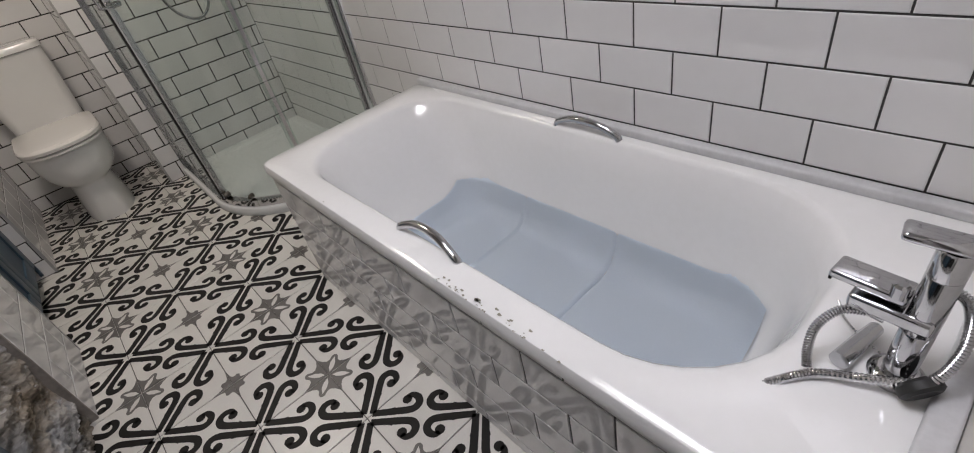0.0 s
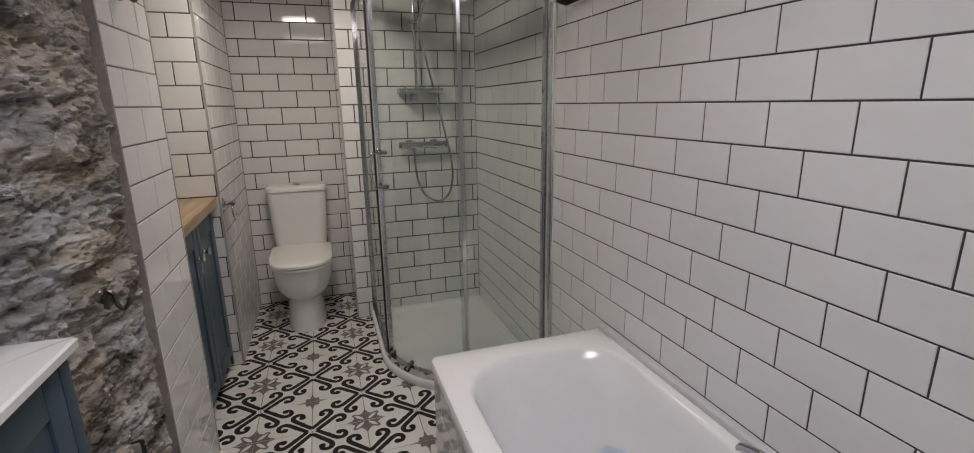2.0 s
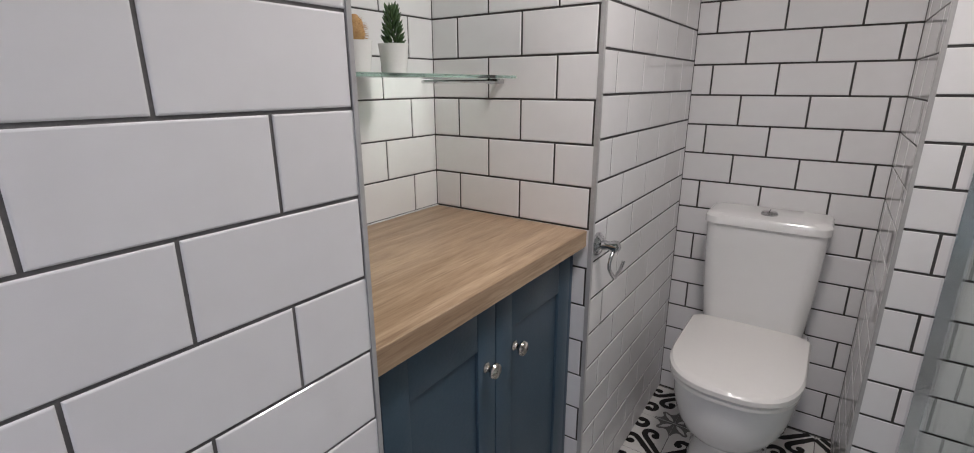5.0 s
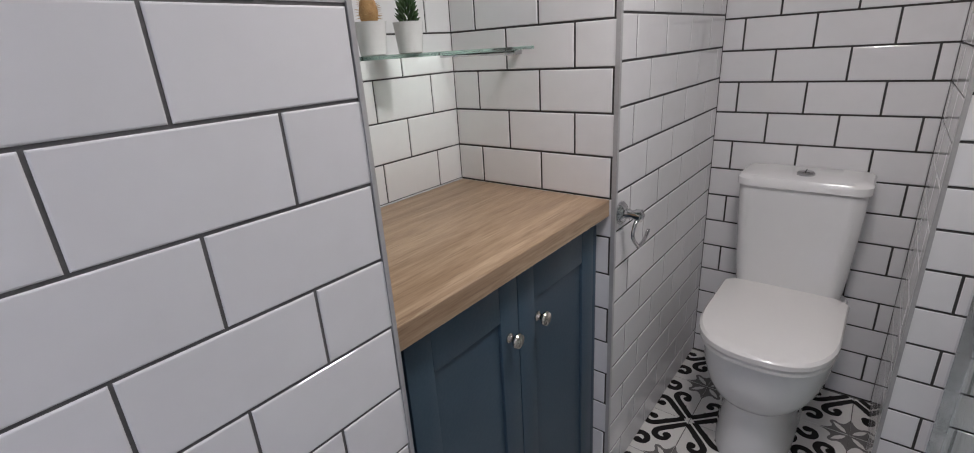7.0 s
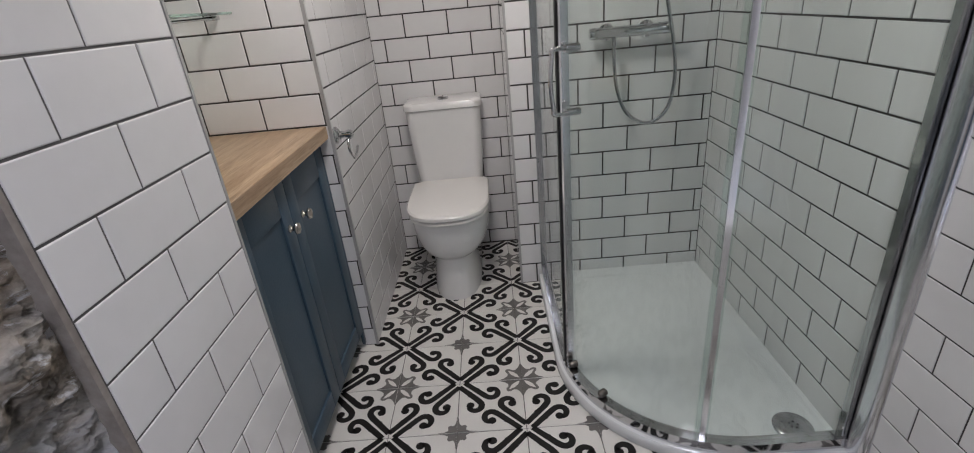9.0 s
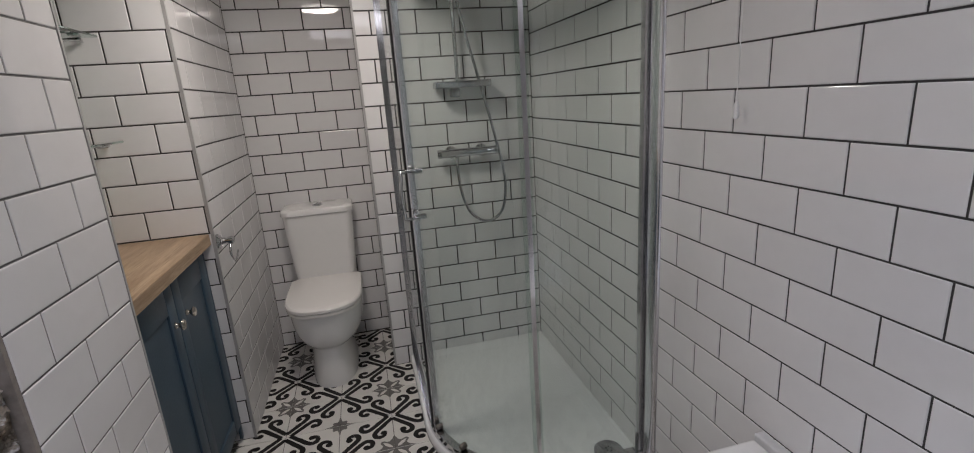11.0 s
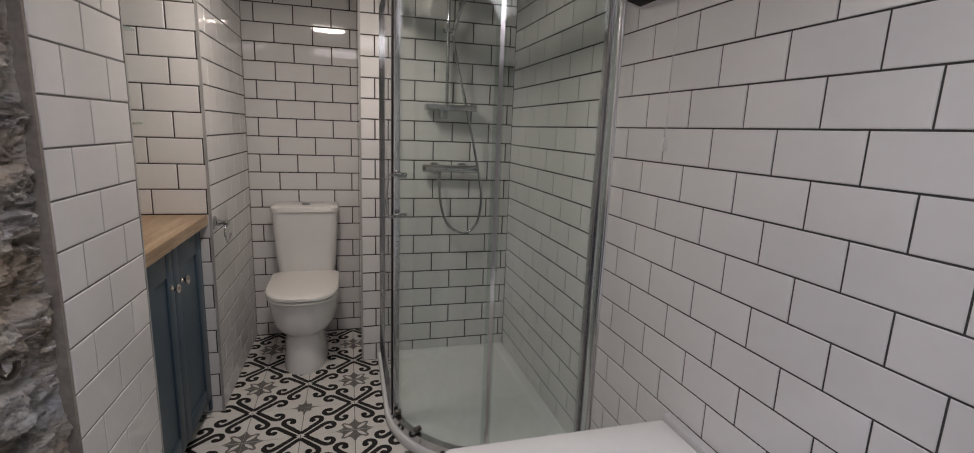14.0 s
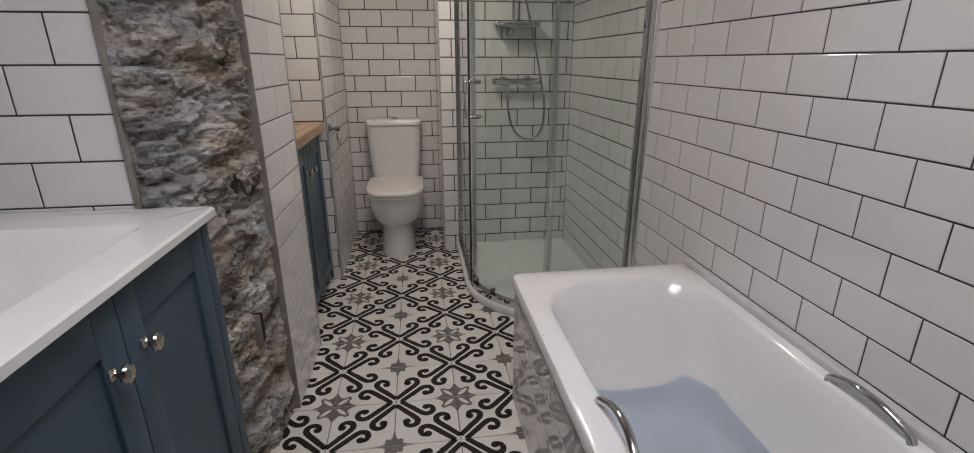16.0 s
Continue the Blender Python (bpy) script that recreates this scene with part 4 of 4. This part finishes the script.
def shaker_door(parent, x, y0, y1, z0, z1, knob_y, knob_z, rail=0.065, stile=0.06, top=0.10):
    bm = bmesh.new()
    box(bm, x - 0.012, x, y0, y0 + stile, z0, z1, 0.0018)
    box(bm, x - 0.012, x, y1 - stile, y1, z0, z1, 0.0018)
    box(bm, x - 0.012, x - 0.0006, y0 + stile, y1 - stile, z0, z0 + rail, 0.0018)
    box(bm, x - 0.012, x - 0.0006, y0 + stile, y1 - stile, z1 - top, z1, 0.0018)
    d = part("door", bm, PAINT, parent)
    part("door_panel", boxed(x - 0.018, x - 0.0075, y0 + stile - 0.004, y1 - stile + 0.004, z0 + 0.02, z1 - 0.02), PAINT, d)
    knob(d, x, knob_y, knob_z)
    return d


def make_cupboard():
    fx = -0.562
    c = thing("base_cupboard", (-0.79, 2.4, 0), "slate-blue painted two-door cupboard fitted in the tiled recess", "cupboard")
    part("carcass", boxed(XB + 0.02, fx - 0.014, PF + 0.006, RF - 0.006, 0.09, 0.865, 0.002), PAINT, c)
    part("plinth", boxed(XB + 0.05, fx - 0.06, PF + 0.008, RF - 0.008, 0.0, 0.09), PAINT, c)
    part("filler", boxed(fx - 0.014, fx - 0.002, PF + 0.004, PF + 0.040, 0.02, 0.865, 0.001), PAINT, c)
    part("filler", boxed(fx - 0.014, fx - 0.002, RF - 0.022, RF - 0.004, 0.02, 0.865, 0.001), PAINT, c)
    mid = 2.388
    shaker_door(c, fx, PF + 0.043, mid - 0.0015, 0.085, 0.862, mid - 0.036, 0.716)
    shaker_door(c, fx, mid + 0.0015, RF - 0.024, 0.085, 0.862, mid + 0.070, 0.716)
    top = thing("worktop", (-0.78, 2.4, 0.867), "oak laminate worktop on the blue cupboard", "worktop")
    part("board", boxed(XB + 0.004, -0.534, PF + 0.003, RF - 0.003, 0.867, 0.910, 0.0015, 2), OAK, top)
    part("front_edging", boxed(-0.534, -0.531, PF + 0.003, RF - 0.003, 0.8675, 0.9095, 0.001, 1), OAK, top, "oak laminate edging strip")
    part("sealant", boxed(XB + 0.002, XB + 0.008, PF + 0.003, RF - 0.003, 0.9095, 0.9135, 0.0015, 1), SILICONE, top)


make_cupboard()


def make_vanity():
    fx, y0, y1 = -0.548, 0.42, 1.202
    c = thing("vanity_unit", (-0.78, 0.75, 0), "slate-blue painted two-door vanity unit under the basin", "vanity unit")
    part("carcass", boxed(-0.99, fx - 0.014, y0 + 0.01, y1, 0.08, 0.775, 0.002), PAINT, c)
    part("plinth", boxed(-0.97, fx - 0.06, y0 + 0.02, y1 - 0.01, 0.0, 0.08), PAINT, c)
    part("top_rail", boxed(fx - 0.03, fx - 0.014, y0 + 0.01, y1, 0.775, 0.862), PAINT, c)
    part("end_panel", boxed(-0.99, fx - 0.03, y1 - 0.018, y1, 0.775, 0.862), PAINT, c)
    part("filler", boxed(fx - 0.014, fx, y1 - 0.038, y1, 0.03, 0.862, 0.0015), PAINT, c)
    mid = 0.814
    shaker_door(c, fx, y0 + 0.012, mid - 0.0015, 0.085, 0.858, mid - 0.050, 0.736, top=0.085)
    shaker_door(c, fx, mid + 0.0015, y1 - 0.041, 0.085, 0.858, mid + 0.048, 0.736, top=0.085)
    # basin with a broad flat rim
    x0, x1, ya, yb = -0.997, -0.526, 0.41, 1.213
    basin = thing("wash_basin", (-0.76, 0.75, 0.864), "white rectangular inset basin on the blue vanity unit", "basin")
    rings = [rounded(x0, x1 - 0.006, ya + 0.006, yb - 0.006, 0.006, 0.864), rounded(x0, x1, ya, yb, 0.008, 0.868), rounded(x0, x1, ya, yb, 0.008, 0.884), rounded(x0, x1 - 0.005, ya + 0.005, yb - 0.005, 0.008, 0.889)]
    rings.append(rounded(-0.905, -0.615, 0.50, 1.085, 0.03, 0.889))
    part("rim", loft(bmesh.new(), rings, False, False), CERAMIC, basin)
    rings = []
    for e, z, r in ((0.0, 0.889, 0.03), (0.006, 0.886, 0.03), (0.02, 0.868, 0.04), (0.05, 0.81, 0.05), (0.09, 0.792, 0.05), (0.14, 0.788, 0.02)):
        rings.append(rounded(-0.905 + e * 0.8, -0.615 - e, 0.50 + e, 1.085 - e * 1.5, r, z))
    part("bowl", loft(bmesh.new(), rings, False, True), CERAMIC, basin)


make_vanity()


# ---- glass shelves and pots ----
def make_shelf(z):
    s = thing("glass_shelf", (-0.9, 2.4, z), "narrow clear glass shelf with green edge in the tiled recess", "shelf", "shelves in the recess")
    p = part("pane", boxed(XB + 0.006, -0.725, PF + 0.01, RF - 0.03, z, z + 0.007, 0.001), SHELF_GLASS, s)
    p.visible_shadow = False
    for y in (PF + 0.05, RF - 0.05):
        part("bracket", boxed(-0.80, -0.765, y - 0.006, y + 0.006, z - 0.013, z - 0.0005, 0.002), CHROME, s)
        part("support", tube(bmesh.new(), [(XB + 0.001, y, z - 0.006), (-0.77, y, z - 0.006)], 0.0045, 8), CHROME, s)
    part("bracket", boxed(-0.80, -0.78, RF - 0.03, RF - 0.001, z - 0.012, z - 0.0005, 0.002), CHROME, s)
    return s


make_shelf(1.274)
make_shelf(1.618)


def make_pot(name, x, y, z, plant, label):
    t = thing(name, (x, y, z), label, "plant", "pots on the shelf")
    part("pot", lathe(bmesh.new(), [(0.024, 0), (0.027, 0.002), (0.033, 0.062), (0.034, 0.066), (0.031, 0.066), (0.028, 0.054), (0, 0.052)], pose(x, y, z), 26), POT, t)
    part("soil", lathe(bmesh.new(), [(0.0285, 0.052), (0.0285, 0.056), (0, 0.058)], pose(x, y, z), 16), SOIL, t)
    rnd = random.Random(11)
    bm = bmesh.new()
    if plant == "succulent":
        for k in range(70):
            h = k / 70
            a, tilt = k * 2.4, 25 + 30 * (1 - h)
            r = 0.010 * (1 - 0.5 * h)
            m = pose(x + r * math.cos(a), y + r * math.sin(a), z + 0.058 + 0.075 * h) @ pose(0, 0, 0, 0, 0, math.degrees(a)) @ pose(0, 0, 0, 0, tilt, 0)
            lathe(bm, [(0.0004, 0), (0.004, 0.006), (0.0035, 0.014), (0.0004, 0.024)], m, 5)
        part("leaves", bm, LEAF, t)
    else:
        prof = [(0.008, 0.055), (0.017, 0.064), (0.020, 0.082), (0.016, 0.104), (0.006, 0.116), (0, 0.117)]
        lathe(bm, prof, pose(x, y, z), 18)
        part("body", bm, STRAW, t)
        sp = bmesh.new()
        for k in range(110):
            a, h = rnd.uniform(0, 6.28), rnd.uniform(0.06, 0.108)
            r = 0.020 * math.sqrt(max(0.05, 1 - ((h - 0.082) / 0.03) ** 2))
            d = Vector((math.cos(a), math.sin(a), (h - 0.08) * 20)).normalized()
            o = Vector((x + r * math.cos(a), y + r * math.sin(a), z + h))
            tube(sp, [o, o + d * 0.009], [0.0006, 0.0001], 3)
        part("spines", sp, STRAW, t)
    return t


make_pot("potted_succulent", -0.895, 2.475, 1.281, "succulent", "small green succulent in a white glazed pot")
make_pot("potted_cactus", -0.895, 2.368, 1.281, "cactus", "small tan dried cactus in a white glazed pot")


# ---- paper ring, hooks, heater, lamp ----
def make_ring():
    y, z = 2.785, 0.868
    t = thing("paper_holder", (XL, y, z), "chrome toilet paper holder ring on the tiled wall", "paper holder")
    part("rose", lathe(bmesh.new(), [(0.030, 0), (0.030, 0.005), (0.024, 0.012), (0.014, 0.017), (0.011, 0.034), (0.016, 0.044), (0.016, 0.056), (0.007, 0.062)], pose(XL + 0.002, y, z, 0, 90)), CHROME, t)
    pts = [(XL + 0.046, y, z - 0.004)] + [(XL + 0.05, y - 0.030 * math.sin(math.pi * k / 12), z - 0.004 - 0.075 * k / 12) for k in range(1, 13)]
    pts += [(XL + 0.05, y + 0.012, z - 0.088), (XL + 0.05, y + 0.05, z - 0.080), (XL + 0.05, y + 0.075, z - 0.062)]
    part("ring", tube(bmesh.new(), smooth_path(pts, 3), 0.0050, 10), CHROME, t)


make_ring()


def make_hook(x, y, z, label, m):
    t = thing("coat_hook", (x, y, z), label, "hook")
    part("plate", boxed(x - 0.03, x + 0.002, y - 0.012, y + 0.012, z - 0.036, z + 0.030, 0.005), m, t)
    part("hook", tube(bmesh.new(), smooth_path([(x, y, z + 0.016), (x + 0.014, y, z + 0.004), (x + 0.018, y, z - 0.022), (x + 0.030, y, z - 0.034), (x + 0.042, y, z - 0.020), (x + 0.044, y, z - 0.006)], 6), 0.0055, 10), m, t)
    return t


make_hook(-0.548, 1.43, 0.892, "old tarnished metal coat hook fixed in the stone", TARNISH)
make_hook(-0.513, 1.80, 1.66, "dark metal robe hook on the tiled panel", TARNISH)
socket = thing("wall_socket_box", (-0.555, 1.44, 0.435), "small box set into the stone, its inside shade coloured solid black", "socket box")
# solid black block: the shade inside the box as colour
part("recess", boxed(-0.575, -0.545, 1.42, 1.46, 0.385, 0.485, 0.003), DARK, socket)
part("frame", boxed(-0.575, -0.541, 1.412, 1.42, 0.38, 0.49, 0.002), RENDER_TRIM, socket)


def make_heater():
    y0, y1, x0 = 1.690, 1.905, 0.835
    t = thing("wall_heater", (XR, 1.76, 1.70), "white downflow electric fan heater on the tiled wall", "heater")
    bm = bmesh.new()
    prof = [(XR - 0.003, 1.685), (XR - 0.015, 1.685), (x0 + 0.010, 1.702), (x0, 1.712), (x0 + 0.004, 1.80), (x0 + 0.020, 1.885), (x0 + 0.05, 1.915), (XR - 0.003, 1.92)]
    loft(bm, [[Vector((x, y, z)) for x, z in prof] for y in (y0, y0 + 0.003, y1 - 0.003, y1)], True, True)
    bmesh.ops.bevel(bm, geom=[e for e in bm.edges if e.calc_face_angle(0) > 0.5], offset=0.005, segments=2, affect="EDGES")
    part("housing", bm, HEATER, t)
    # black slab painted as the shade inside the outlet
    slot = boxed(-0.028, 0.020, y0 + 0.022, y1 - 0.022, -0.003, 0.003, 0.001)
    bmesh.ops.transform(slot, matrix=pose(0.881, 0, 1.6920, 0, 13.0, 0), verts=slot.verts)
    part("outlet", slot, DARK, t, "hot-air outlet, its inside shade coloured black")
    for k in range(7):
        part("vent_slot", boxed(x0 + 0.002, x0 + 0.006, y1 - 0.075 + k * 0.008, y1 - 0.071 + k * 0.008, 1.845, 1.865), DARK, t)
    part("brand_bar", boxed(x0 - 0.0004, x0 + 0.003, y1 - 0.040, y1 - 0.006, 1.752, 1.7555), DARK, t)
    part("symbol", lathe(bmesh.new(), [(0.006, 0), (0.006, 0.0008), (0, 0.001)], pose(x0 + 0.0012, y1 - 0.018, 1.735, 0, -88)), DARK, t)
    part("cord", tube(bmesh.new(), [(0.905, 1.700, 1.712), (0.906, 1.701, 1.30)], 0.0011, 6), HEATER, t, "white pull cord")
    part("cord_pull", lathe(bmesh.new(), [(0.002, 0.04), (0.006, 0.030), (0.0075, 0.006), (0.004, 0), (0, 0)], pose(0.906, 1.701, 1.262)), HEATER, t)
    part("bracket", boxed(0.87, XR - 0.002, y0 - 0.03, y0, 1.735, 1.80, 0.008), HEATER, t)


make_heater()

lamp = thing("ceiling_lamp", (LAMP[0], LAMP[1], CEIL), "round flush white LED ceiling lamp, switched on", "ceiling lamp")
part("rim", lathe(bmesh.new(), [(0.150, 0), (0.150, -0.030), (0.145, -0.040), (0.138, -0.042), (0.138, -0.03)], pose(LAMP[0], LAMP[1], CEIL - 0.001), 48), HEATER, lamp)
part("diffuser", lathe(bmesh.new(), [(0.138, -0.032), (0.137, -0.046), (0.12, -0.054), (0.06, -0.058), (0, -0.059)], pose(LAMP[0], LAMP[1], CEIL), 48), LAMP_GLOW, lamp, "glowing opal diffuser")

# metal edge trims of the tiled corners
trims = tagged(link_mesh("trim_tile_edges", boxed(XL - 0.006, XL + 0.004, PF - 0.006, PF + 0.001, 0, SOF + 0.02), TRIM), "slim grey metal tile edge trims", "trim", kind="structure")
part("edge", boxed(XL - 0.006, XL + 0.005, RF - 0.003, RF + 0.008, 0, SOF), TRIM, trims)
part("edge", boxed(XL - 0.004, XL + 0.004, PF, RF, SOF - 0.003, SOF + 0.007), TRIM, trims)
part("edge", boxed(XP - 0.004, XP + 0.006, YS - 0.004, YS + 0.005, 0, CEIL), TRIM, trims)

# ---- pieces of the walls and the floor ----
all_tiles()
floor_tiles()
